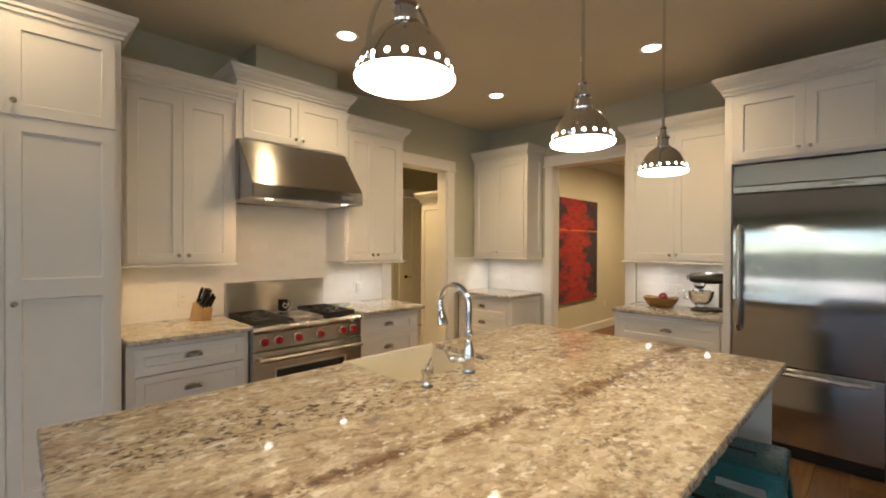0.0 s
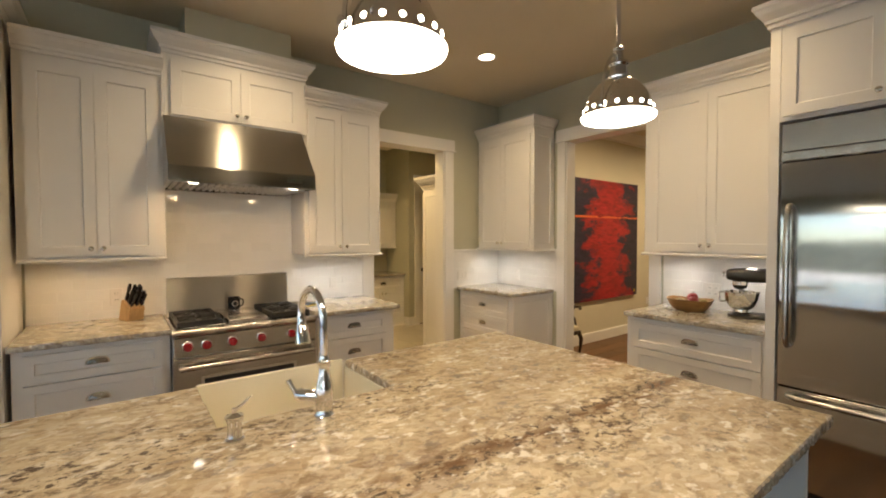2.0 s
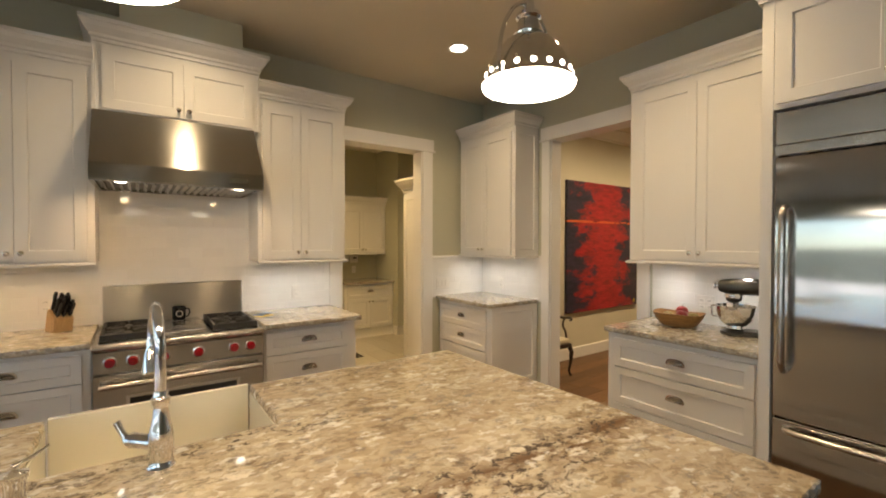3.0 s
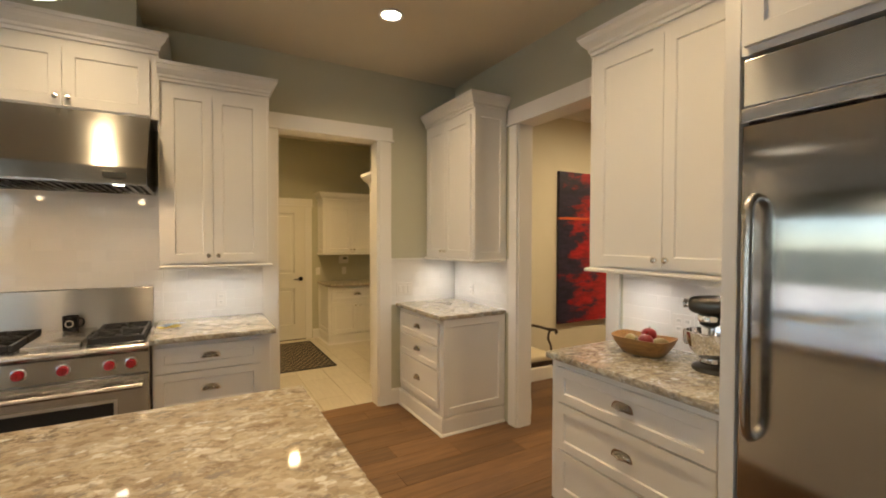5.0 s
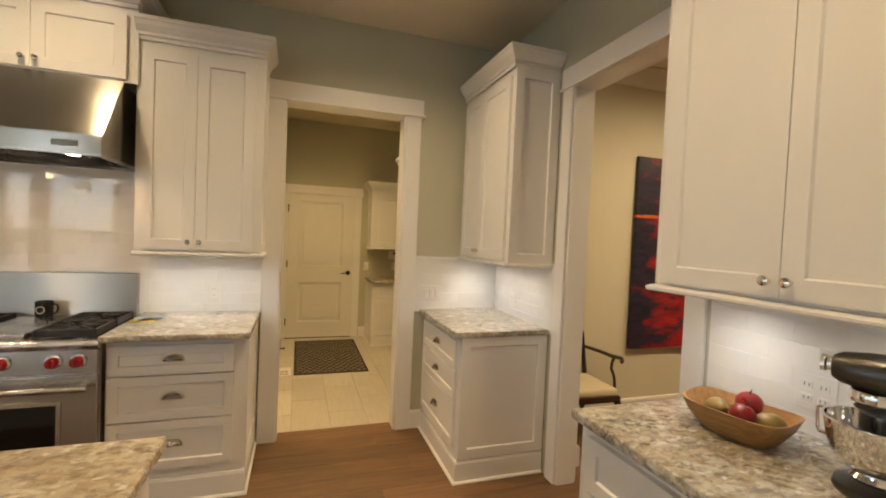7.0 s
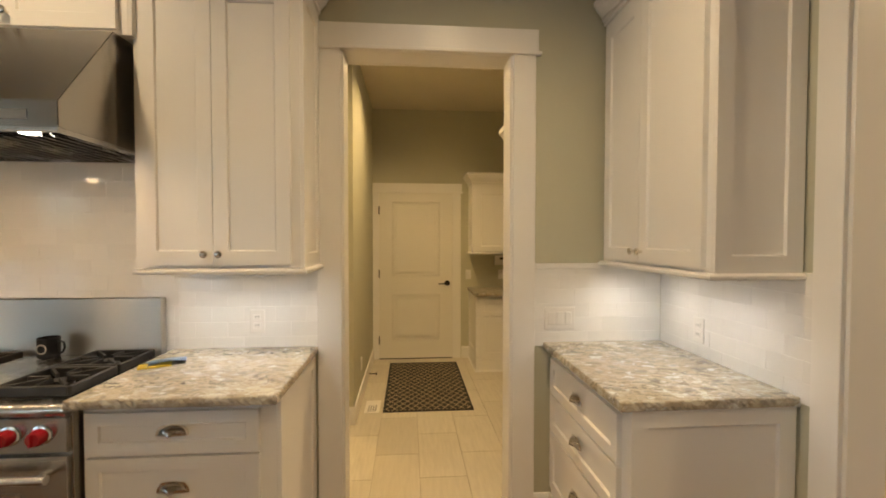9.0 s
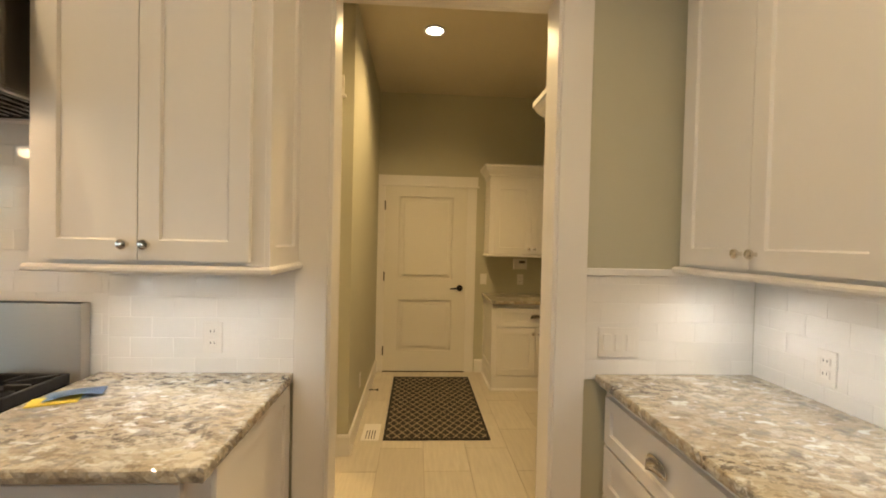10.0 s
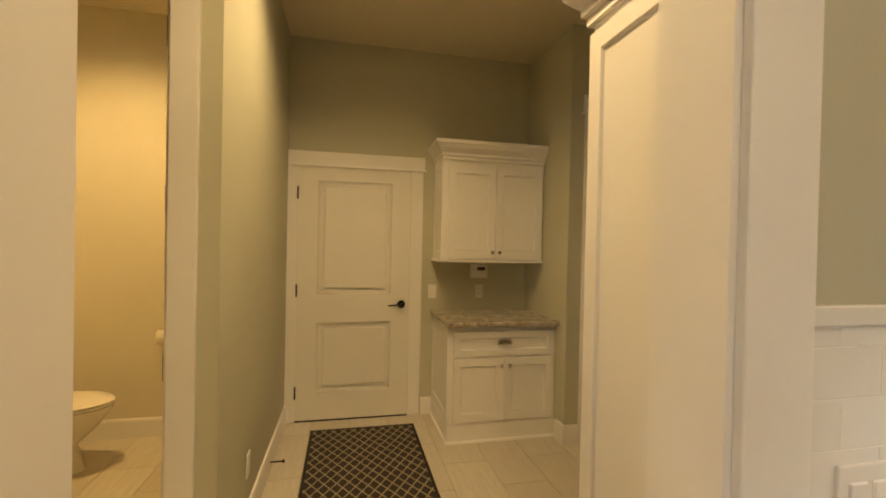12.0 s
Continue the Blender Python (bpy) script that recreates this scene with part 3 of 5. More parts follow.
def casing(name, m, x0, x1, top, wall_t, label, width=0.105, head=0.125, both=True, reveal=0.006):
    """Flat casing with a taller head board round an opening from x0 to x1; the room side is y < 0, the wall runs to y = wall_t."""
    ob = tagged(new(name), label, "", "", "structure")
    ob.matrix_world = m
    for y0, y1 in ((-0.018, 0.0),) + (((wall_t, wall_t + 0.018),) if both else ()):
        for a, b in ((x0 - width, x0 + reveal), (x1 - reveal, x1 + width)):
            part("casing_leg", boxed(a, b, y0, y1, 0, top - reveal, 0.002), M_TRIM, ob)
        part("casing_head", boxed(x0 - width - 0.012, x1 + width + 0.012, y0 - (0.005 if y0 < 0 else 0), y1 + (0.005 if y0 > 0 else 0), top - reveal, top + head, 0.002), M_TRIM, ob)
        part("casing_cap", boxed(x0 - width - 0.026, x1 + width + 0.026, y0 - (0.014 if y0 < 0 else 0), y1 + (0.014 if y0 > 0 else 0), top - reveal - 0.012, top - reveal + 0.004, 0.002), M_TRIM, ob)
    part("jamb", boxed(x0, x0 + 0.018, 0.0005, wall_t - 0.0005, 0, top - 0.018), M_TRIM, ob)
    part("jamb", boxed(x1 - 0.018, x1, 0.0005, wall_t - 0.0005, 0, top - 0.018), M_TRIM, ob)
    part("jamb", boxed(x0, x1, 0.0005, wall_t - 0.0005, top - 0.018, top - 0.0005), M_TRIM, ob)
    return ob


# local x runs along +y of the range wall; the room is on local -y
casing("door_trim_1", pose(XW - T0, 0, 0, 0, 0, 90), 3.167, 4.045, 2.43, 0.15, "white painted casing round the opening to the back hall", both=True, width=0.112, head=0.11)
casing("door_trim_2", pose(0, YW + T0, 0), -2.64, -1.75, 2.47, 0.13, "white painted casing round the opening to the dining room", width=0.092, head=0.11)
casing("door_trim_3", pose(-4.85, 0, 0, 0, 0, 90), 2.05, 2.905, 2.38, 0.14, "white painted casing round the powder room opening", width=0.09)
casing("door_trim_4", pose(HALL_X, 0, 0, 0, 0, 90), 3.14, 4.045, 2.04, 0.02, "white painted casing round the back hall door", both=False, width=0.095, head=0.1)

casing("door_trim_5", pose(-5.96, 0, 0, 0, 0, 90), 5.28, 6.09, 2.40, 0.14, "white painted casing round the side passage door", both=False, width=0.09)

BASE = [(0, 0), (0.016, 0), (0.016, 0.125), (0.010, 0.14), (0, 0.14)]


def baseboard(path, label="white painted baseboard", k=1.0):
    return setting("baseboard", sweep(bmesh.new(), [(o, u * k) for o, u in BASE], path), M_TRIM, label)


baseboard([(XW - T0, 4.145), (XW - T0, 4.25)])
baseboard([(-3.45, 5.12), (-3.45, 9.2)])
baseboard([(-2.80, YW + 0.14), (-2.80, 5.12), (-3.45, 5.12)])
baseboard([(-4.85, 2.998), (-4.85, 3.07), (HALL_X, 3.07)])
baseboard([(HALL_X, 4.15), (HALL_X, 4.30)])
baseboard([(-6.07, 5.08), (-5.96, 5.08), (-5.96, 5.19)])
baseboard([(-3.9, 0.9), (-6.6, 0.9), (-6.6, 2.93)])
setting("crown_moulding", sweep(bmesh.new(), [(0, CEIL), (0.11, CEIL), (0.11, CEIL - 0.02), (0.085, CEIL - 0.035), (0.05, CEIL - 0.085), (0.02, CEIL - 0.12), (0.02, CEIL - 0.15), (0, CEIL - 0.15)], [(-3.45, 5.12), (-3.45, 9.2)]), M_TRIM, "white crown moulding under the dining room ceiling")
setting("trim_hood_chase", boxed(XW - T0, -3.24, 1.59, 2.29, 2.83, CEIL - 0.001), M_WALL, "sage painted duct chase above the range hood")
setting("trim_tile_cap", boxed(XW - T0, XW + 0.006, 4.15, YW - 0.002, 1.322, 1.352, 0.003), M_TILE, "white tile cap strip on the backsplash")

# ---- ceiling lights, seen ones and unseen ones added for fill ----
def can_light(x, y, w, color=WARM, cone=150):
    t = thing("recessed_light", pose(x, y, CEIL), "round recessed ceiling light with white trim, lit, seen or added unseen", "ceiling light", "recessed lights")
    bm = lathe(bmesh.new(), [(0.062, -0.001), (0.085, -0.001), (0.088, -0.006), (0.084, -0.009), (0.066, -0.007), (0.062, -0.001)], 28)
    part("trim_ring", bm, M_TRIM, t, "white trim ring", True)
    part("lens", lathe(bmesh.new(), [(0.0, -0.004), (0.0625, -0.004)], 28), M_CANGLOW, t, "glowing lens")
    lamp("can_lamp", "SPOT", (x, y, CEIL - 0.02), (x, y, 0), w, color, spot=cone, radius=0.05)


# The two cans at y 0.25 are unseen, added as weak fill light.
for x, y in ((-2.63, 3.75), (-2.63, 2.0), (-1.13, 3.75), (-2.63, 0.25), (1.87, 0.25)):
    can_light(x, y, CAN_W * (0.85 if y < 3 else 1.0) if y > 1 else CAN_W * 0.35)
can_light(-5.27, 3.60, HALL_W, HALL)
can_light(-4.22, 3.60, HALL_W * 0.95, HALL)
# No fixtures known here: cans added to light the powder room and dining wall.
can_light(-5.7, 2.0, HALL_W * 1.6, (1.0, 0.62, 0.22))
can_light(-2.1, 6.2, CAN_W * 2.4, cone=176)
can_light(-2.1, 7.8, CAN_W * 2.4, cone=176)
for a, b in EWIN:
    y = (a + b) / 2
    lamp("window_light", "AREA", (4.59, y, 1.92), (0, y, 1.92), 5.0 * (b - a), (0.88, 0.95, 1.0), rect=(b - a, 1.1))


def pendant(y):
    """Nickel dome pendant with a yoke, a row of glass jewels and a white diffuser."""
    x, z = -0.59, 1.845
    t = thing("pendant_light", pose(x, y, z) @ Matrix.Diagonal((0.955, 0.955, 1, 1)), "polished nickel dome pendant lamp with glass jewels, lit", "pendant lamp", "pendants over the island")
    dome = lathe(bmesh.new(), [(0.106, 0.004), (0.1085, 0.007), (0.1055, 0.011), (0.100, 0.030), (0.092, 0.052), (0.078, 0.078), (0.060, 0.098), (0.042, 0.110), (0.030, 0.114), (0.030, 0.111), (0.058, 0.095), (0.088, 0.052), (0.098, 0.026), (0.103, 0.004), (0.106, 0.004)], 40)
    shade = part("shade", dome, M_NICKEL, t, "polished nickel dome shade", True)
    for i in range(18):
        a = 2 * math.pi * i / 18
        r = 0.1012
        bm = lathe(bmesh.new(), [(0, 0.0025), (0.005, 0.002), (0.0066, 0.0), (0.0, -0.001)], 10, pose(r * math.cos(a), r * math.sin(a), 0.0255) @ pose(0, 0, 0, 0, 0, math.degrees(a)) @ pose(0, 0, 0, 0, 78, 0))
        part("jewel", bm, M_LAMP, shade, "glowing glass jewel", True)
    # Wider than the rim, so that the lamp's bloom is built into the shape.
    part("diffuser", lathe(bmesh.new(), [(0.0, -0.012), (0.06, -0.010), (0.094, -0.006), (0.1065, -0.002), (0.1085, 0.002), (0.1095, 0.006), (0.1005, 0.007), (0.098, 0.005), (0.0, 0.004)], 32), M_LAMP, t, "glowing white glass diffuser, widened over the rim as bloom", True)
    part("neck", lathe(bmesh.new(), [(0.0, 0.110), (0.034, 0.110), (0.036, 0.118), (0.026, 0.122), (0.024, 0.150), (0.030, 0.156), (0.028, 0.164), (0.016, 0.170), (0.012, 0.196), (0.016, 0.202), (0.008, 0.212), (0.0, 0.214)], 24), M_CHROME, t, "", True)
    arc = [(0.108 * math.cos(a), 0, 0.02 + 0.165 * math.sin(a)) for a in [math.pi * k / 20 for k in range(21)]]
    turn = pose(0, 0, 0, 0, 0, 97)
    part("yoke", tube(bmesh.new(), [turn @ Vector(p) for p in arc], 0.0045, 8), M_CHROME, t, "", True)
    for s in (-1, 1):
        bm = lathe(bmesh.new(), [(0, -0.008), (0.009, -0.006), (0.009, 0.006), (0, 0.008)], 12, turn @ pose(s * 0.112, 0, 0.022, 0, 90))
        part("yoke_screw", bm, M_CHROME, t, "", True)
    part("stem", tube(bmesh.new(), [(0, 0, 0.21), (0, 0, CEIL - z - 0.02)], 0.0065, 10), M_CHROME, t, "", True)
    part("canopy", lathe(bmesh.new(), [(0.0, CEIL - z - 0.03), (0.02, CEIL - z - 0.028), (0.06, CEIL - z - 0.012), (0.065, CEIL - z), (0, CEIL - z)], 24), M_CHROME, t, "", True)
    lamp("pendant_lamp", "SPOT", (x, y, z - 0.008), (x, y, 0), PENDANT_W, PEND, spot=165, radius=0.09)


for y in (0.856, 1.62, 2.385):
    pendant(y)

# ---- cabinets on the range wall (local x runs along +y, faces +x) ----
B0 = XW - 0.0005


def base_skirt(cab, w, d, left=False, right=False):
    path = ([(0, 0)] if left else []) + [(0, -d), (w, -d)] + ([(w, 0)] if right else [])
    part("base_moulding", sweep(bmesh.new(), [(0, 0), (0.014, 0), (0.014, 0.125), (0.008, 0.14), (0, 0.14)], path), M_CAB, cab)
    part("shoe_moulding", sweep(bmesh.new(), [(0.014, 0), (0.026, 0), (0.026, 0.008), (0.020, 0.016), (0.014, 0.018)], path), M_CAB, cab)


def base_cabinet(m, w, d, rows, x0, x1, label, left=False, right=False, top=0.905):
    cab = thing("base_cabinet", m, label, "cabinet", "base cabinets")
    part("body", boxed(0, w, -d, 0, 0, top, 0.002), M_CAB, cab)
    for a, b in rows:
        front(cab, "drawer", x0, x1, a, b, d, "cup", 0.045)
    if left:
        side_panel(cab, 0, -1, -d, 0, 0.15, top)
    if right:
        side_panel(cab, w, 1, -d, 0, 0.15, top)
    base_skirt(cab, w, d, left, right)
    return cab


def counter(name, x0, x1, y0, y1, top, thick, label, cut=None, stone=None):
    """A granite slab with an uneven, chiselled edge; cut: a rectangle left out."""
    rnd = random.Random(int((x0 + y0) * 1000))
    bm = bmesh.new()
    outline = [(x0, y0), (x1, y0), (x1, y1), (x0, y1)]
    if cut and cut[0] <= x0:
        outline = [(x0, y0), (x1, y0), (x1, y1), (x0, y1), (x0, cut[3]), (cut[1], cut[3]), (cut[1], cut[2]), (x0, cut[2])]
    pts = []
    for i, p in enumerate(outline):
        q = outline[(i + 1) % len(outline)]
        n = max(1, int(math.dist(p, q) / 0.012))
        dx, dy = (q[0] - p[0]) / n, (q[1] - p[1]) / n
        nx, ny = dy / math.hypot(dx, dy), -dx / math.hypot(dx, dy)
        for k in range(n):
            pts.append((p[0] + dx * k, p[1] + dy * k, nx, ny, 0.0 if k == 0 else 1.0))
    levels = [(top, -0.004), (top - 0.004, 0.0), (top - thick * 0.5, 0.002), (top - thick + 0.004, 0.0), (top - thick, -0.004)]
    rings = []
    for z, out in levels:
        ring = []
        for x, y, nx, ny, loose in pts:
            o = out + (rnd.uniform(-0.0025, 0.0025) if top - thick < z < top else 0) * loose
            ring.append(bm.verts.new((x + nx * o, y + ny * o, z + (rnd.uniform(-0.001, 0.001) if top - thick < z < top else 0))))
        rings.append(ring)
    n = len(pts)
    for a, b in zip(rings, rings[1:]):
        for i in range(n):
            j = (i + 1) % n
            bm.faces.new((a[i], b[i], b[j], a[j]))
    bm.faces.new(rings[0])
    bm.faces.new(rings[-1][::-1])
    ob = part(name, bm, stone or M_GRANITE_COOL_LIT)
    return tagged(ob, label, "countertop")


H_CT, T_CT = 0.94, 0.034
ROWS3 = [(0.715, 0.868), (0.47, 0.705), (0.2, 0.46)]
base_cabinet(FACE_WEST(B0, 0.745, 0), 0.705, 0.59, ROWS3, 0.045, 0.665, "white painted base cabinet with three drawers beside the range")
base_cabinet(FACE_WEST(B0, 2.365, 0), 0.665, 0.59, ROWS3, 0.015, 0.605, "white painted base cabinet with three drawers and an end panel", right=True)
counter("countertop", XW - 0.002, -2.93, 0.74, 1.452, H_CT, T_CT, "speckled beige granite countertop beside the range")
counter("countertop", XW - 0.002, -2.925, 2.362, 3.055, H_CT, T_CT, "speckled beige granite countertop with a pamphlet on it")


def upper_cabinet(m, w, d, z0, zc, doors, label, left=False, right=False, k=1.0, rail=True, knobs=True):
    """doors: x edges of the doors; zc: height of the crown's foot."""
    cab = thing("wall_cabinet", m, label, "cabinet", "wall cabinets")
    part("body", boxed(0, w, -d, 0, z0, zc + 0.02, 0.002), M_CAB, cab)
    n = len(doors) - 1
    for i in range(n):
        a, b = doors[i] + 0.0015, doors[i + 1] - 0.0015
        kx = b - 0.028 if (i < n / 2 and n > 1) else a + 0.028
        front(cab, "door", a, b, z0 + 0.016, zc - 0.045, d, (kx, z0 + 0.062) if knobs else None)
    if left:
        side_panel(cab, 0, -1, -d, 0, z0, zc)
    if right:
        side_panel(cab, w, 1, -d, 0, z0, zc)
    cabinet_crown(cab, w, d + (0.0 if not rail else 0.002), zc, k, left=left, right=right)
    if rail:
        path = ([(0, 0)] if left else []) + [(0, -d), (w, -d)] + ([(w, 0)] if right else [])
        part("light_rail", sweep(bmesh.new(), [(-0.018, z0 - 0.02), (0.026, z0 - 0.02), (0.030, z0 - 0.014), (0.030, z0 - 0.006), (0.018, z0 + 0.002), (-0.018, z0 + 0.002)], path), M_CAB, cab)
    return cab


ZU, ZC = 1.366, 2.553
upper_cabinet(FACE_WEST(B0, 0.745, 0), 0.715, 0.322, ZU, ZC, [0.045, 0.36, 0.68], "white painted wall cabinet with two shaker doors")
upper_cabinet(FACE_WEST(B0, 2.392, 0), 0.663, 0.322, ZU - 0.014, ZC, [0.03, 0.312, 0.625], "white painted wall cabinet with two shaker doors", right=True)
upper_cabinet(FACE_WEST(B0, 1.465, 0), 0.925, 0.345, 2.292, 2.705, [0.035, 0.4625, 0.89], "white painted cabinet with two small doors above the hood", left=True, right=True, k=1.08, rail=False)


def pantry():
    cab = thing("pantry_cabinet", FACE_WEST(B0, -0.24, 0), "tall white painted pantry cabinet with shaker doors", "cabinet")
    w, d = 0.962, 0.622
    part("body", boxed(0, w, -d, 0, 0, 2.69, 0.002), M_CAB, cab)
    for a, b, s in ((0.02, 0.487, 1), (0.490, 0.932, 0)):
        kx = b - 0.03 if s else a + 0.03
        front(cab, "door", a, b, 2.155, 2.645, d, (kx, 2.22))
        h = 2.135 - 0.16
        front(cab, "door", a, b, 0.16, 2.135, d, (kx, 1.20), panels=[(0.06, 1.06), (1.16, h - 0.06)])
    cabinet_crown(cab, w, d, 2.675, 1.1, left=False, right=True)
    base_skirt(cab, w, d, False, True)


pantry()

# ---- cabinets on the fridge wall ----
N0 = YW + 0.0005
corner = base_cabinet(FACE_NORTH(XW, N0, 0), 0.80, 0.59, [(0.69, 0.868), (0.50, 0.68), (0.2, 0.49)], 0.035, 0.75, "white painted corner base cabinet with three drawers and an end panel", right=True)
counter("countertop", XW - 0.002, -2.772, 4.205, YW + 0.002, H_CT, T_CT, "speckled beige granite countertop in the corner")
upper_cabinet(FACE_NORTH(XW, N0, 0), 0.812, 0.315, ZU - 0.004, ZC + 0.02, [0.04, 0.375, 0.785], "white painted corner wall cabinet with two shaker doors", right=True)
base_cabinet(FACE_NORTH(-1.60, N0, 0), 0.863, 0.59, [(0.69, 0.868), (0.445, 0.68), (0.2, 0.435)], 0.04, 0.833, "white painted base cabinet with three drawers beside the refrigerator", left=True)
counter("countertop", -1.618, -0.737, 4.205, YW + 0.002, H_CT, T_CT, "speckled granite countertop holding a bowl and mixer")
upper_cabinet(FACE_NORTH(-1.655, N0, 0), 0.918, 0.255, ZU, ZC + 0.02, [0.035, 0.445, 0.905], "white painted wall cabinet with two shaker doors", left=True)


def fridge_surround():
    cab = thing("refrigerator_cabinet", FACE_NORTH(-0.735, N0, 0), "white painted panels and two-door cabinet round the refrigerator", "cabinet")
    d, w = 0.66, 0.945
    part("side_panel", boxed(0, 0.05, -d, 0, 0, 2.69, 0.002), M_CAB, cab)
    part("side_panel", boxed(w - 0.05, w, -d, 0, 0, 2.69, 0.002), M_CAB, cab)
    part("body", boxed(0.05, w - 0.05, -d + 0.004, 0, 2.135, 2.69), M_CAB, cab)
    for a, b, s in ((0.065, 0.4785, 1), (0.4815, 0.885, 0)):
        front(cab, "door", a, b, 2.16, 2.63, d - 0.004, ((b - 0.03) if s else (a + 0.03), 2.205))
    cabinet_crown(cab, w, d + 0.002, 2.665, 1.1, left=True, right=True)


fridge_surround()


def refrigerator():
    t = thing("refrigerator", pose(-0.68, N0, 0), "built-in stainless steel refrigerator with a bottom freezer drawer", "refrigerator")
    w, d = 0.835, 0.645
    part("body", boxed(0.002, w, -d + 0.03, -0.01, 0.0, 2.128), M_BLACK, t)
    part("grille", boxed(0.004, w - 0.004, -d - 0.012, -d + 0.028, 1.965, 2.12, 0.004, 2), M_STEEL, t, "brushed steel top grille panel")
    part("grille_lip", boxed(0.004, w - 0.004, -d - 0.026, -d + 0.028, 1.912, 1.958, 0.004, 2), M_STEEL_H, t)
    part("badge", boxed(0.56, 0.70, -d - 0.028, -d - 0.0255, 1.924, 1.944, 0.0008), M_NICKEL, t, "plain metal badge")
    door = part("door", boxed(0.004, w - 0.004, -d - 0.015, -d + 0.028, 0.655, 1.905, 0.006, 3), M_STEEL_V, t, "brushed stainless steel door", True)
    drawer = part("freezer_drawer", boxed(0.004, w - 0.004, -d - 0.015, -d + 0.028, 0.10, 0.648, 0.006, 3), M_STEEL_V, t, "brushed stainless steel drawer", True)
    part("kick_plate", boxed(0.01, w - 0.01, -d + 0.05, -d + 0.07, 0.002, 0.095), M_BLACK, t)
    for host, along, z in ((door, False, 0.0), (drawer, True, 0.612)):
        a, b = (0.06, 0.775) if along else (0.885, 1.665)
        ends = [(a, 0.012), (a + 0.004, 0.038), (a + 0.018, 0.058), (a + 0.05, 0.068), (a + 0.2, 0.071), (b - 0.2, 0.071), (b - 0.05, 0.068), (b - 0.018, 0.058), (b - 0.004, 0.038), (b, 0.012)]
        pts = [(u, -d - o, z) if along else (0.052, -d - o, u) for u, o in ends]
        part("handle", tube(bmesh.new(), pts, 0.0155, 16), M_STEEL_H, host, "tubular steel handle", True)


refrigerator()


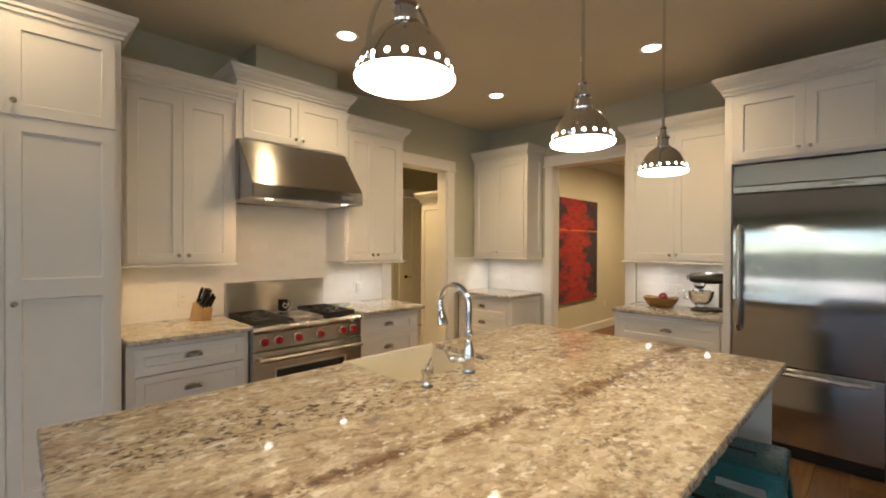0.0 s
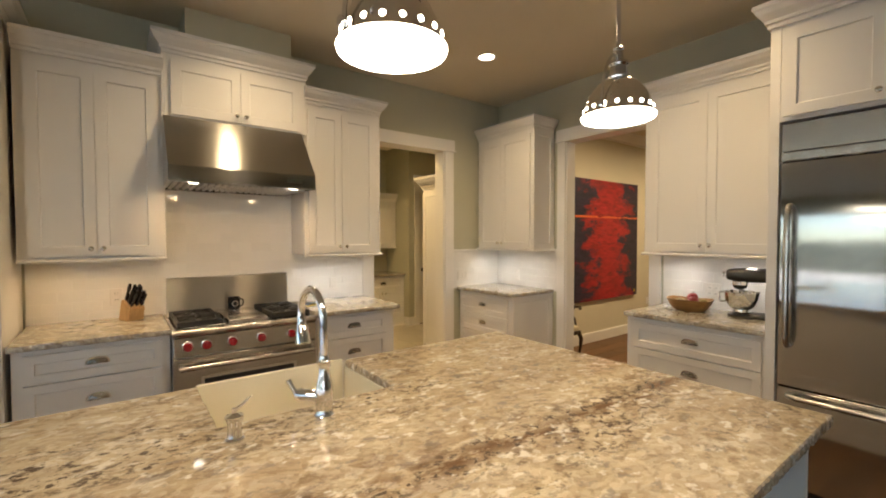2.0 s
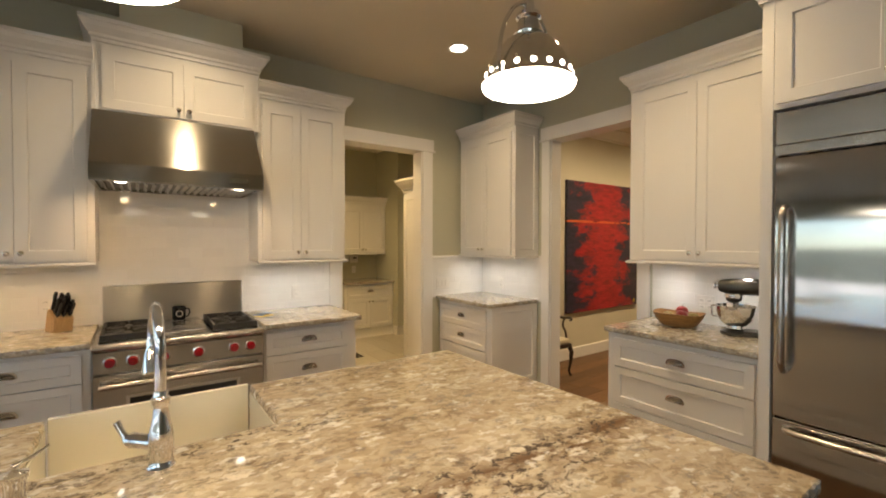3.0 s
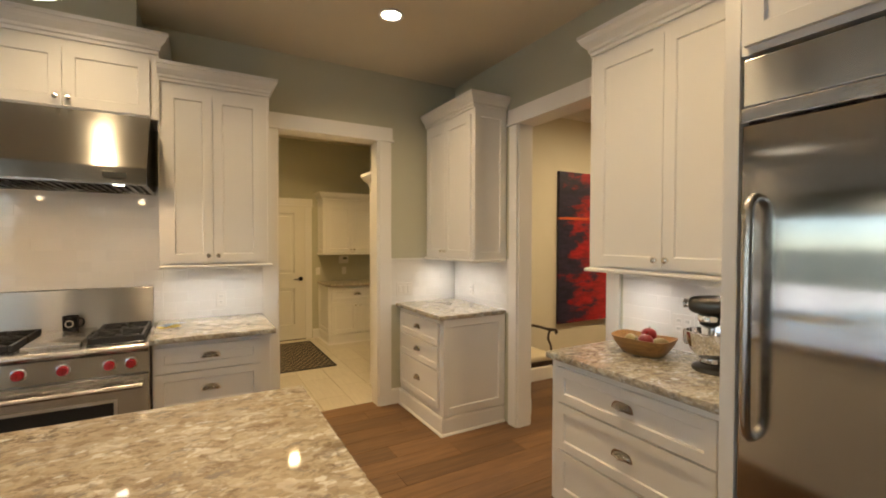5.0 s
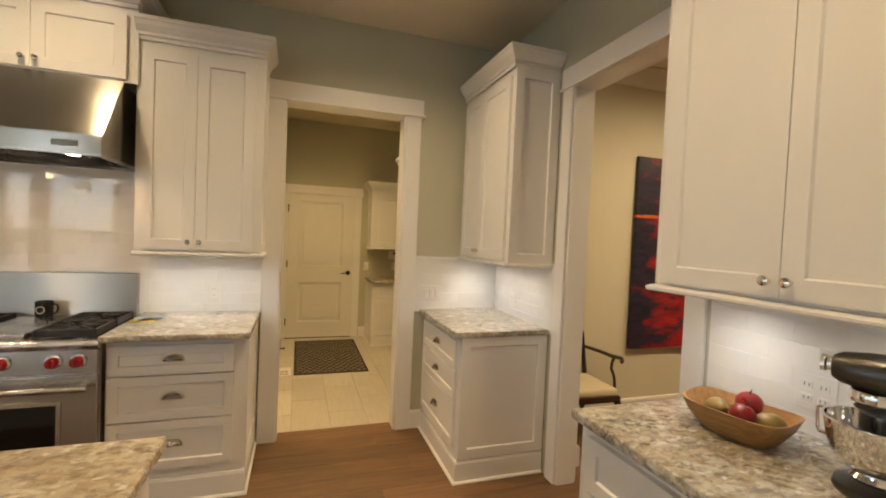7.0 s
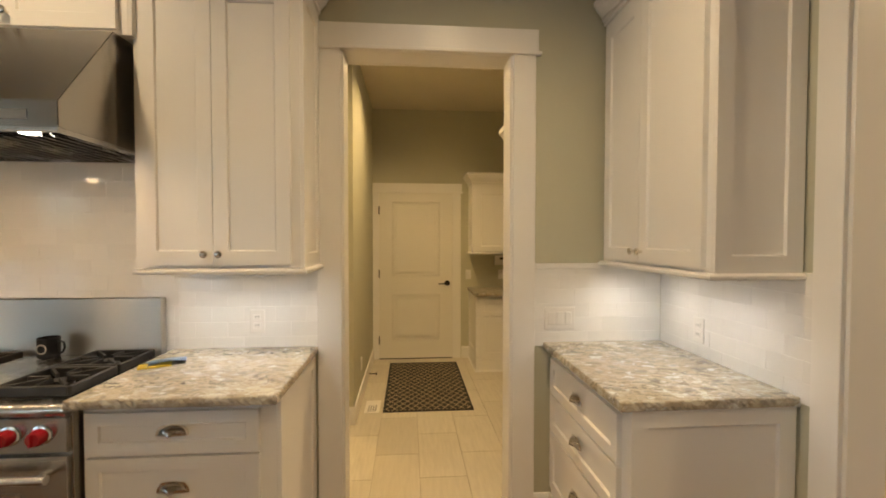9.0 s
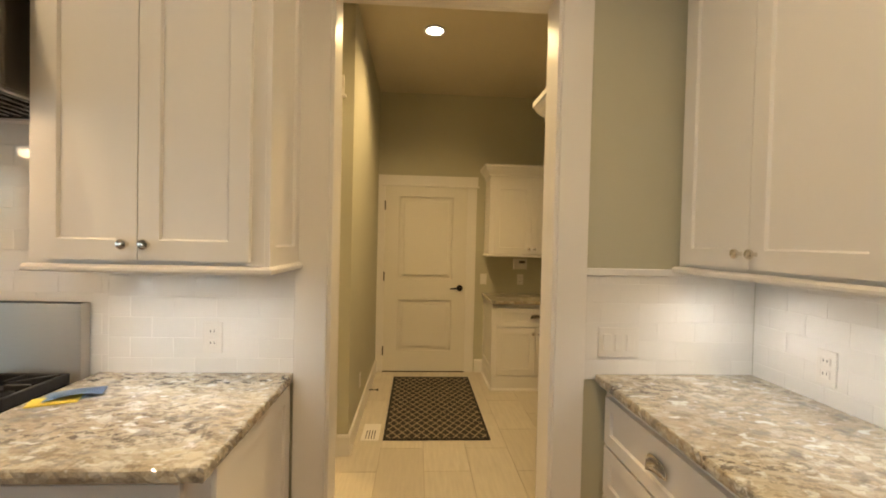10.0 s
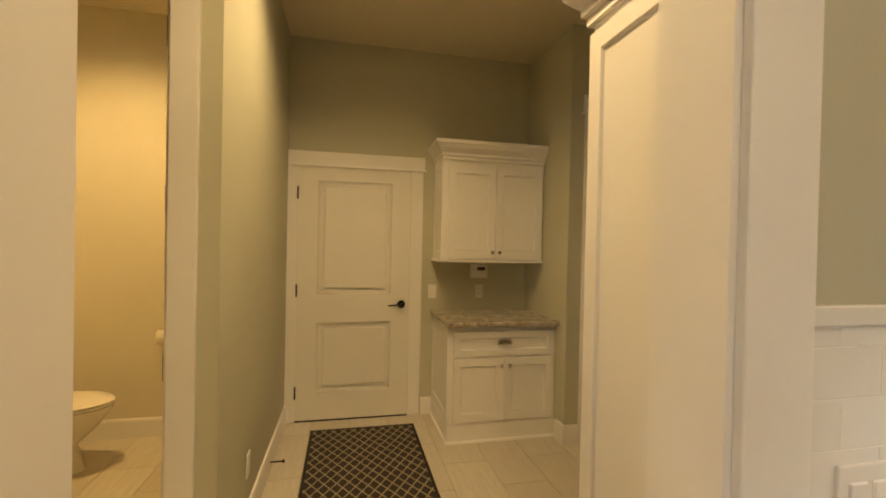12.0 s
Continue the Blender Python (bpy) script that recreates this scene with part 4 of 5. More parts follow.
# ---- range and hood ----
def gas_range():
    w = 0.90
    t = thing("gas_range", FACE_WEST(XW + 0.002, 1.457, 0), "stainless steel range with red knobs, grates and griddle", "range")
    d = 0.625
    part("body", boxed(0, w, -d, -0.02, 0.12, 0.895, 0.002), M_STEEL, t)
    part("cooktop", boxed(0.0, w, -d - 0.006, -0.05, 0.896, 0.918, 0.004, 2), M_STEEL_H, t)
    part("bullnose", tube(bmesh.new(), [(0.0, -d - 0.012, 0.898), (w, -d - 0.012, 0.898)], 0.022, 16), M_STEEL_H, t, "rounded steel front edge", True)
    part("back_guard", boxed(0.02, w - 0.02, -0.05, -0.006, 0.918, 1.195, 0.004, 2), M_STEEL_GUARD, t, "tall brushed steel back guard")
    panel = part("control_panel", boxed(0.004, w - 0.004, -d - 0.02, -d + 0.02, 0.752, 0.873, 0.003), M_STEEL, t)
    for x in (0.08, 0.185, 0.335, 0.515, 0.715, 0.815):
        m = Matrix.Translation((x, -d - 0.02, 0.815)) @ pose(0, 0, 0, 90)
        part("bezel", lathe(bmesh.new(), [(0, 0), (0.034, 0), (0.034, 0.004), (0.028, 0.007), (0, 0.007)], 24, m), M_CHROME, panel, "chrome bezel", True)
        k = lathe(bmesh.new(), [(0, 0.007), (0.027, 0.007), (0.0285, 0.012), (0.0265, 0.030), (0.022, 0.040), (0.0, 0.042)], 24, m)
        kn = part("knob", k, M_RED, panel, "glossy red knob", True)
        part("knob_grip", boxed(x - 0.0045, x + 0.0045, -d - 0.072, -d - 0.055, 0.795, 0.836, 0.003, 2), M_RED, panel, "red knob grip")
    door = part("oven_door", boxed(0.004, w - 0.004, -d - 0.024, -d + 0.01, 0.205, 0.742, 0.004, 2), M_STEEL, t, "stainless oven door")
    part("oven_window", boxed(0.17, w - 0.17, -d - 0.0265, -d - 0.0235, 0.33, 0.60, 0.0008), M_OVEN_GLASS, door, "black oven glass")
    wf = bmesh.new()
    for a, b, c, e in ((0.15, 0.17, 0.31, 0.62), (w - 0.17, w - 0.15, 0.31, 0.62), (0.17, w - 0.17, 0.31, 0.33), (0.17, w - 0.17, 0.60, 0.62)):
        box(wf, a, b, -d - 0.029, -d - 0.0235, c, e, 0.001)
    part("window_frame", wf, M_STEEL_H, door)
    part("handle", tube(bmesh.new(), [(0.03, -d - 0.075, 0.69), (w - 0.03, -d - 0.075, 0.69)], 0.0155, 16), M_STEEL_H, door, "thick steel bar handle", True)
    for x in (0.06, w - 0.06):
        part("handle_post", boxed(x - 0.012, x + 0.012, -d - 0.075, -d - 0.022, 0.68, 0.70, 0.003), M_STEEL_H, door)
    part("kick_panel", boxed(0.02, w - 0.02, -d + 0.01, -d + 0.03, 0.125, 0.195), M_STEEL, t)
    for x in (0.05, w - 0.05):
        for y in (-d + 0.06, -0.1):
            part("foot", lathe(bmesh.new(), [(0, 0), (0.022, 0), (0.02, 0.02), (0.016, 0.125), (0, 0.125)], 14, Matrix.Translation((x, y, 0))), M_STEEL_H, t, "", True)
    # grates left and right, griddle between
    for gx in (0.03, 0.605):
        gw = 0.265
        well = part("burner_well", boxed(gx - 0.006, gx + gw + 0.006, -d + 0.035, -0.075, 0.9182, 0.924, 0.002), M_BLACK, t, "black enamel burner well")
        for cy in (-d + 0.16, -0.205):
            cx = gx + gw / 2
            part("burner", lathe(bmesh.new(), [(0, 0.924), (0.046, 0.924), (0.046, 0.934), (0.034, 0.940), (0.034, 0.948), (0, 0.950)], 20, Matrix.Translation((cx, cy, 0))), M_IRON, well, "", True)
            g = bmesh.new()
            y0, y1 = cy - 0.123, cy + 0.123
            for a, b, c, e in ((gx, gx + 0.016, y0, y1), (gx + gw - 0.016, gx + gw, y0, y1), (gx + 0.016, gx + gw - 0.016, y0, y0 + 0.016), (gx + 0.016, gx + gw - 0.016, y1 - 0.016, y1)):
                box(g, a, b, c, e, 0.926, 0.962, 0.003)
            for k in range(8):
                a = math.pi * k / 4
                r1 = 0.108 if k % 2 == 0 else 0.15
                m = Matrix.Translation((cx, cy, 0.955)) @ pose(0, 0, 0, 0, 0, math.degrees(a))
                moved_bm = boxed(0.03, r1, -0.006, 0.006, -0.010, 0.008, 0.002)
                moved(moved_bm, m)
                tmp = bpy.data.meshes.new("tmp")
                moved_bm.to_mesh(tmp)
                moved_bm.free()
                g.from_mesh(tmp)
                bpy.data.meshes.remove(tmp)
            part("grate", g, M_IRON, well, "black cast iron grate")
    part("griddle", boxed(0.325, 0.575, -d + 0.03, -0.09, 0.9182, 0.946, 0.006, 2), M_STEEL_H, t, "flat steel griddle cover")


gas_range()


def hood():
    w, d, z0 = 0.905, 0.66, 1.835
    t = thing("range_hood", FACE_WEST(XW + 0.0005, 1.452, 0), "stainless steel wall hood with a sloping front", "range hood")
    prof = [(0.0, z0 + 0.012), (-d, z0 + 0.012), (-d, z0 + 0.10), (-0.38, 2.29), (0.0, 2.29)]
    bm = bmesh.new()
    a = [bm.verts.new((0, y, z)) for y, z in prof]
    b = [bm.verts.new((w, y, z)) for y, z in prof]
    bm.faces.new(a)
    bm.faces.new(b[::-1])
    for i in range(1, 5):
        j = (i + 1) % 5
        bm.faces.new((a[i], a[j], b[j], b[i]))
    bmesh.ops.bevel(bm, geom=[e for e in bm.edges], offset=0.003, segments=2, affect="EDGES")
    part("canopy", bm, M_STEEL, t, "brushed stainless canopy", True)
    rim = bmesh.new()
    for x0, x1, y0, y1 in ((0, w, -d, -d + 0.03), (0, 0.025, -d + 0.03, 0), (w - 0.025, w, -d + 0.03, 0), (0.025, w - 0.025, -0.03, 0)):
        box(rim, x0 + 0.001, x1 - 0.001, y0 + 0.001, y1, z0, z0 + 0.02)
    part("rim", rim, M_STEEL_H, t)
    part("liner", boxed(0.026, w - 0.026, -d + 0.031, -0.031, z0 + 0.012, z0 + 0.0155), M_BLACK, t)
    for k in range(20):
        x = 0.05 + 0.80 * k / 19
        bm = boxed(-0.013, 0.013, -d + 0.10, -0.06, -0.001, 0.001)
        moved(bm, Matrix.Translation((x, 0, z0 + 0.008)) @ pose(0, 0, 0, 0, 35, 0))
        part("baffle", bm, M_STEEL_H, t)
    for x in (0.14, w - 0.14):
        part("hood_lamp", lathe(bmesh.new(), [(0, -0.001), (0.026, -0.001), (0.03, 0.002), (0.03, 0.008), (0, 0.008)], 18, Matrix.Translation((x, -d + 0.062, z0 + 0.002))), M_CANGLOW, t, "lit halogen lamp", True)
        lamp("hood_spot", "SPOT", (XW + d - 0.062, 1.452 + x, z0 - 0.006), (XW + 0.30, 1.452 + x, 0.9), HOOD_W, (1.0, 0.66, 0.34), spot=155, radius=0.025)
    part("badge", boxed(0.70, 0.81, -d - 0.003, -d, z0 + 0.035, z0 + 0.068, 0.001), M_NICKEL, t, "plain metal badge")


hood()

# ---- under-cabinet puck lights ----
def puck(x, y, z, w, color):
    t = thing("puck_light", pose(x, y, z), "small round lit puck light under the wall cabinet", "puck light", "puck lights")
    part("housing", lathe(bmesh.new(), [(0, 0), (0.036, 0), (0.036, -0.010), (0.033, -0.014), (0.026, -0.015), (0.026, -0.011), (0, -0.011)], 20), M_PLASTIC, t, "", True)
    part("lens", lathe(bmesh.new(), [(0, -0.0145), (0.024, -0.0135), (0.0255, -0.0115), (0, -0.0112)], 16), M_PUCKGLOW, t, "glowing lens", True)
    lamp("puck_lamp", "SPOT", (x, y, z - 0.018), (x, y, 0), w, color, spot=165, radius=0.022)


for y in (0.93, 1.28):
    puck(XW + 0.245, y, ZU, PUCK_W * 0.8, PUCK_WARM)
for y in (2.56, 2.88):
    puck(XW + 0.245, y, ZU - 0.014, PUCK_W, PUCK)
for x in (-3.38, -3.0):
    puck(x, YW - 0.24, ZU - 0.004, PUCK_W, PUCK)
for x in (-1.45, -0.95):
    puck(x, YW - 0.19, ZU, PUCK_W, PUCK)


# ---- island ----
IX0, IX1, IY0, IY1 = -1.70, -0.205, 0.33, 2.968


def island():
    t = thing("kitchen_island", pose(0, 0, 0), "white painted kitchen island base with panelled ends", "island")
    core = bmesh.new()
    box(core, -1.24, -0.58, IY0 + 0.05, IY1 - 0.05, 0, 0.905)
    box(core, IX0 + 0.035, -1.24, IY0 + 0.05, 1.395, 0, 0.905)
    box(core, IX0 + 0.035, -1.24, 2.05, IY1 - 0.05, 0, 0.905)
    box(core, IX0 + 0.035, -1.24, 1.395, 2.05, 0, 0.66)
    part("body", core, M_CAB, t)
    for y0, y1, face in ((IY1 - 0.05, IY1 - 0.03, 1), (IY0 + 0.03, IY0 + 0.05, -1)):
        part("end_panel", boxed(IX0 + 0.03, IX1 - 0.05, y0, y1, 0, 0.905, 0.002), M_CAB, t)
    for x0, x1 in ((-1.62, -1.13), (-1.12, -0.60)):
        bm = shaker(x1 - x0, 0.72, 0.012, 0.06)
        moved(bm, Matrix.Translation((x1, IY1 - 0.03, 0.16)) @ pose(0, 0, 0, 0, 0, 180))
        part("end_frame", bm, M_CAB, t)
    for k in range(4):
        y0 = IY0 + 0.07 + k * 0.63
        bm = shaker(0.60, 0.72, 0.012, 0.06)
        moved(bm, Matrix.Translation((-0.58, y0, 0.16)) @ pose(0, 0, 0, 0, 0, 90))
        part("seating_panel", bm, M_CAB, t)
    for y in (IY1 - 0.028, IY0 + 0.016):
        part("base_moulding", boxed(IX0 + 0.02, IX1 - 0.04, y, y + 0.012, 0, 0.13, 0.003), M_CAB, t)


island()
SX0, SX1, SY0, SY1 = -1.745, -1.27, 1.425, 2.02
counter("island_countertop", IX0, IX1, IY0, IY1, H_CT, T_CT, "large speckled beige granite island top with a sink cut-out", cut=(IX0, SX1, SY0, SY1), stone=M_GRANITE)


def sink():
    t = thing("farmhouse_sink", pose(0, 0, 0), "cream fireclay apron-front sink set into the island", "sink")
    zt, zb, r = 0.935, 0.70, 0.022
    part("apron", boxed(SX0, SX0 + r, SY0 + 0.003, SY1 - 0.003, zb - 0.03, zt, 0.006, 2), M_SINK, t, "", True)
    for x0, x1, y0, y1 in ((SX1, SX1 + r, SY0 - r, SY1 + r), (SX0 + r, SX1, SY0 - r, SY0), (SX0 + r, SX1, SY1, SY1 + r)):
        part("basin_wall", boxed(x0, x1, y0, y1, zb - 0.03, 0.9055, 0.003), M_SINK, t, "", True)
    part("basin_floor", boxed(SX0 + 0.01, SX1 + 0.01, SY0 - 0.01, SY1 + 0.01, zb - 0.029, zb), M_SINK, t)
    part("drain", lathe(bmesh.new(), [(0, 0.001), (0.045, 0.001), (0.05, 0.004), (0.035, 0.006), (0, 0.004)], 24, Matrix.Translation(((SX0 + SX1) / 2, (SY0 + SY1) / 2, zb))), M_CHROME, t, "chrome drain", True)


sink()


def faucet():
    t = thing("faucet", pose(-1.165, 1.707, H_CT), "polished chrome gooseneck faucet with a pull-down spray", "faucet")
    part("base", lathe(bmesh.new(), [(0, 0), (0.03, 0), (0.031, 0.006), (0.027, 0.012), (0.025, 0.03), (0.027, 0.036), (0.027, 0.085), (0.024, 0.10), (0.018, 0.125), (0.0165, 0.15), (0.021, 0.156), (0.021, 0.172), (0.016, 0.178), (0.0155, 0.19), (0, 0.19)], 24), M_CHROME, t, "", True)
    pts = [(0, 0, 0.19), (0, 0, 0.27)]
    for k in range(0, 15):
        a = math.pi * 1.06 * k / 14
        pts.append((-0.085 + 0.085 * math.cos(a), -0.012 * k / 14, 0.30 + 0.088 * math.sin(a)))
    part("spout", tube(bmesh.new(), pts, 0.0125, 16), M_CHROME, t, "", True)
    end = pts[-1]
    m = Matrix.Translation(end) @ pose(0, 0, 0, 180, -12, 0)
    part("spray_head", lathe(bmesh.new(), [(0, -0.004), (0.0145, -0.004), (0.0155, 0.01), (0.0145, 0.018), (0.018, 0.03), (0.0245, 0.07), (0.026, 0.084), (0.021, 0.089), (0, 0.089)], 20, m), M_CHROME, t, "", True)
    valve = part("valve", tube(bmesh.new(), [(-0.008, -0.01, 0.062), (-0.028, -0.036, 0.064), (-0.046, -0.060, 0.066), (-0.054, -0.070, 0.067)], [0.019, 0.017, 0.019, 0.013], 16), M_CHROME, t, "", True)
    part("lever", tube(bmesh.new(), [(-0.050, -0.066, 0.066), (-0.056, -0.078, 0.085), (-0.064, -0.090, 0.112)], [0.010, 0.0075, 0.009], 12), M_CHROME, valve, "chrome lever", True)


faucet()


def soap():
    t = thing("soap_dispenser", pose(-1.158, 1.448, H_CT), "polished chrome countertop soap dispenser", "soap dispenser")
    part("body", lathe(bmesh.new(), [(0, 0), (0.026, 0), (0.026, 0.005), (0.020, 0.010), (0.017, 0.03), (0.019, 0.05), (0.024, 0.062), (0.024, 0.068), (0.012, 0.072), (0.006, 0.076), (0.006, 0.088), (0, 0.088)], 20), M_CHROME, t, "", True)
    part("spout", tube(bmesh.new(), [(0.003, -0.002, 0.084), (-0.014, 0.022, 0.089), (-0.03, 0.052, 0.104)], [0.0055, 0.0045, 0.003], 10), M_CHROME, t, "", True)


soap()


def stool(x, y, turn):
    t = thing("bar_stool", pose(x, y, 0, 0, 0, turn), "teal enamelled metal stool without a back", "stool", "stools at the island")
    h, s = 0.61, 0.165
    seat = bmesh.new()
    box(seat, -s, s, -s, s, h - 0.03, h, 0.022, 3)
    part("seat", seat, M_TEAL, t, "teal metal seat", True)
    part("seat_slot", boxed(-0.055, 0.055, -0.014, 0.014, h - 0.001, h + 0.0008, 0.0), M_SLOT, t, "grip slot")
    for sx in (-1, 1):
        for sy in (-1, 1):
            leg = bmesh.new()
            top = [(sx * (s - 0.012), sy * (s - 0.012)), (sx * (s - 0.075), sy * (s - 0.012)), (sx * (s - 0.012), sy * (s - 0.075))]
            f = 0.225
            bot = [(sx * f, sy * f), (sx * (f - 0.045), sy * f), (sx * f, sy * (f - 0.045))]
            for i, j in ((0, 1), (0, 2)):
                a, b, c, e = top[i], top[j], bot[j], bot[i]
                vs = [leg.verts.new((p[0], p[1], z)) for p, z in ((a, h - 0.028), (b, h - 0.028), (c, 0.0), (e, 0.0))]
                leg.faces.new(vs)
            bmesh.ops.remove_doubles(leg, verts=leg.verts, dist=0.0005)
            bmesh.ops.solidify(leg, geom=leg.faces[:], thickness=0.003)
            part("leg", leg, M_TEAL, t)
    r = 0.195
    for a, b in (((-r, -r), (r, -r)), ((r, -r), (r, r)), ((r, r), (-r, r)), ((-r, r), (-r, -r))):
        part("rail", tube(bmesh.new(), [(*a, 0.24), (*b, 0.24)], 0.009, 8), M_TEAL, t, "", True)
    for sx in (-1, 1):
        part("apron", boxed(-s + 0.03, s - 0.03, sx * (s - 0.004) - 0.002, sx * (s - 0.004) + 0.002, h - 0.075, h - 0.025), M_TEAL, t)
        part("apron", boxed(sx * (s - 0.004) - 0.002, sx * (s - 0.004) + 0.002, -s + 0.03, s - 0.03, h - 0.075, h - 0.025), M_TEAL, t)


stool(-0.31, 2.56, 4)
stool(-0.34, 2.02, -3)

# ---- things on the counters ----
def knife_block():
    t = thing("knife_block", pose(-3.45, 1.27, H_CT, 0, 0, -62), "slanted light wood knife block full of black-handled knives", "knife block")
    prof = [(-0.062, 0.0), (0.048, 0.0), (0.068, 0.085), (-0.012, 0.142), (-0.03, 0.13)]
    bm = bmesh.new()
    a = [bm.verts.new((-0.048, y, z)) for y, z in prof]
    b = [bm.verts.new((0.048, y, z)) for y, z in prof]
    bm.faces.new(a)
    bm.faces.new(b[::-1])
    for i in range(5):
        j = (i + 1) % 5
        bm.faces.new((a[i], a[j], b[j], b[i]))
    bmesh.ops.bevel(bm, geom=bm.edges[:], offset=0.003, segments=2, affect="EDGES")
    part("block", bm, M_BLOCK, t)
    rnd = random.Random(4)
    for i in range(3):
        for j in range(4):
            x, k = -0.031 + 0.031 * i, j / 3
            y, z = 0.052 - 0.054 * k, 0.096 + 0.038 * k
            length = rnd.uniform(0.085, 0.105) + 0.022 * k
            d = Vector((rnd.uniform(-0.12, 0.12), 0.42 + rnd.uniform(-0.08, 0.08), 0.86)).normalized()
            p = Vector((x, y, z))
            pts = [p - d * 0.012, p + d * 0.004, p + d * 0.012, p + d * length * 0.45, p + d * length * 0.8, p + d * length]
            part("knife", tube(bmesh.new(), pts, [0.005, 0.005, 0.0115, 0.0095, 0.0115, 0.009], 8), M_BLACK, t, "black knife handle", True)


knife_block()


def mug():
    t = thing("mug", pose(-3.46, 1.905, 0.946), "black ceramic mug with a printed emblem", "mug")
    part("cup", lathe(bmesh.new(), [(0, 0), (0.036, 0), (0.041, 0.006), (0.042, 0.09), (0.0385, 0.092), (0.037, 0.012), (0, 0.01)], 28), M_MUG, t, "", True)
    part("ear", tube(bmesh.new(), [(0.0, 0.039, 0.075), (0.0, 0.062, 0.07), (0.0, 0.066, 0.045), (0.0, 0.056, 0.022), (0.0, 0.039, 0.018)], 0.005, 8), M_MUG, t, "", True)
    part("emblem", lathe(bmesh.new(), [(0.017, 0.0), (0.022, 0.0), (0.022, 0.0012), (0.017, 0.0012), (0.017, 0.0)], 24, pose(0.0418, 0, 0.046, 0, 90)), M_MUGPRINT, t, "pale round emblem")


mug()


def pamphlet():
    t = thing("pamphlet", pose(-3.36, 2.46, H_CT + 0.001, 0, 0, 25), "folded yellow and blue paper pamphlet lying on granite", "pamphlet")
    bm = bmesh.new()
    rows = []
    for i in range(7):
        u = i / 6
        rows.append([bm.verts.new((-0.05 + 0.10 * v, -0.075 + 0.15 * u, 0.001 + 0.012 * math.sin(u * 2.6) * (0.4 + v))) for v in (0, 0.33, 0.66, 1)])
    for a, b in zip(rows, rows[1:]):
        for k in range(3):
            bm.faces.new((a[k], a[k + 1], b[k + 1], b[k]))
    bmesh.ops.solidify(bm, geom=bm.faces[:], thickness=0.0008)
    part("sheet", bm, M_BLUE, t, "pale blue printed sheet", True)
    part("cover", boxed(0.0, 0.07, -0.10, 0.02, 0.0, 0.003), M_YELLOW, t, "yellow printed cover")


pamphlet()


def fruit_bowl():
    t = thing("fruit_bowl", pose(-1.325, 4.60, H_CT, 0, 0, 8), "hand-carved oblong wooden bowl of fruit on granite", "bowl")
    n, bm = 36, bmesh.new()
    def ring(a, b, z, wob):
        out = []
        for i in range(n):
            th = 2 * math.pi * i / n
            c, s = math.cos(th), math.sin(th)
            p = 3.2
            r = (abs(c) ** p + abs(s) ** p) ** (-1 / p)
            lift = wob * (0.6 * c * c + 0.25 * math.sin(3 * th))
            out.append(bm.verts.new((a * r * c, b * r * s, z + lift)))
        return out
    rings = [ring(0.088, 0.055, 0.0, 0), ring(0.105, 0.07, 0.012, 0), ring(0.136, 0.098, 0.055, 0.004), ring(0.152, 0.112, 0.088, 0.012), ring(0.145, 0.105, 0.088, 0.012), ring(0.128, 0.09, 0.055, 0.004), ring(0.095, 0.06, 0.016, 0)]
    for a, b in zip(rings, rings[1:]):
        for i in range(n):
            j = (i + 1) % n
            bm.faces.new((a[i], a[j], b[j], b[i]))
    bm.faces.new(rings[0][::-1])
    bm.faces.new(rings[-1])
    part("vessel", bm, M_BOWL, t, "", True)


def fruit(kind, x, y, z, r, mat, label, squash=1.0, turn=(0, 0, 0), neck=0.0):
    t = thing(kind, pose(x, y, z, *turn), label, kind, "fruit in the bowl")
    prof = []
    for i in range(13):
        a = -math.pi / 2 + math.pi * i / 12
        rr = r * math.cos(a) * (1 - neck * max(0, math.sin(a)))
        zz = r * squash * math.sin(a) - (0.12 * r * math.exp(-(rr / (0.3 * r)) ** 2) if a > 0 and not neck else 0)
        prof.append((max(rr, 0), zz))
    prof[0] = (0, prof[0][1])
    prof[-1] = (0, prof[-1][1])
    part("flesh", lathe(bmesh.new(), prof, 20), mat, t, "", True)
    top = prof[-1][1]
    part("stalk", tube(bmesh.new(), [(0, 0, top - 0.002), (0.002, 0, top + 0.012), (0.005, 0.001, top + 0.02)], 0.0016, 6), M_DARKWOOD, t, "short brown stalk", True)


fruit_bowl()
fruit("apple", -1.320, 4.635, H_CT + 0.098, 0.038, M_APPLE, "shiny red apple lying in the wooden bowl", 0.9, (10, 8, 0))
fruit("apple", -1.285, 4.56, H_CT + 0.082, 0.036, M_APPLE, "shiny red apple lying in the wooden bowl", 0.9, (-14, 5, 0))
fruit("pear", -1.385, 4.585, H_CT + 0.060, 0.036, M_PEAR, "greenish yellow pear lying in the wooden bowl", 1.3, (70, 0, 60), 0.35)
fruit("pear", -1.245, 4.62, H_CT + 0.062, 0.036, M_PEAR, "greenish yellow pear lying in the wooden bowl", 1.3, (75, 0, -50), 0.35)


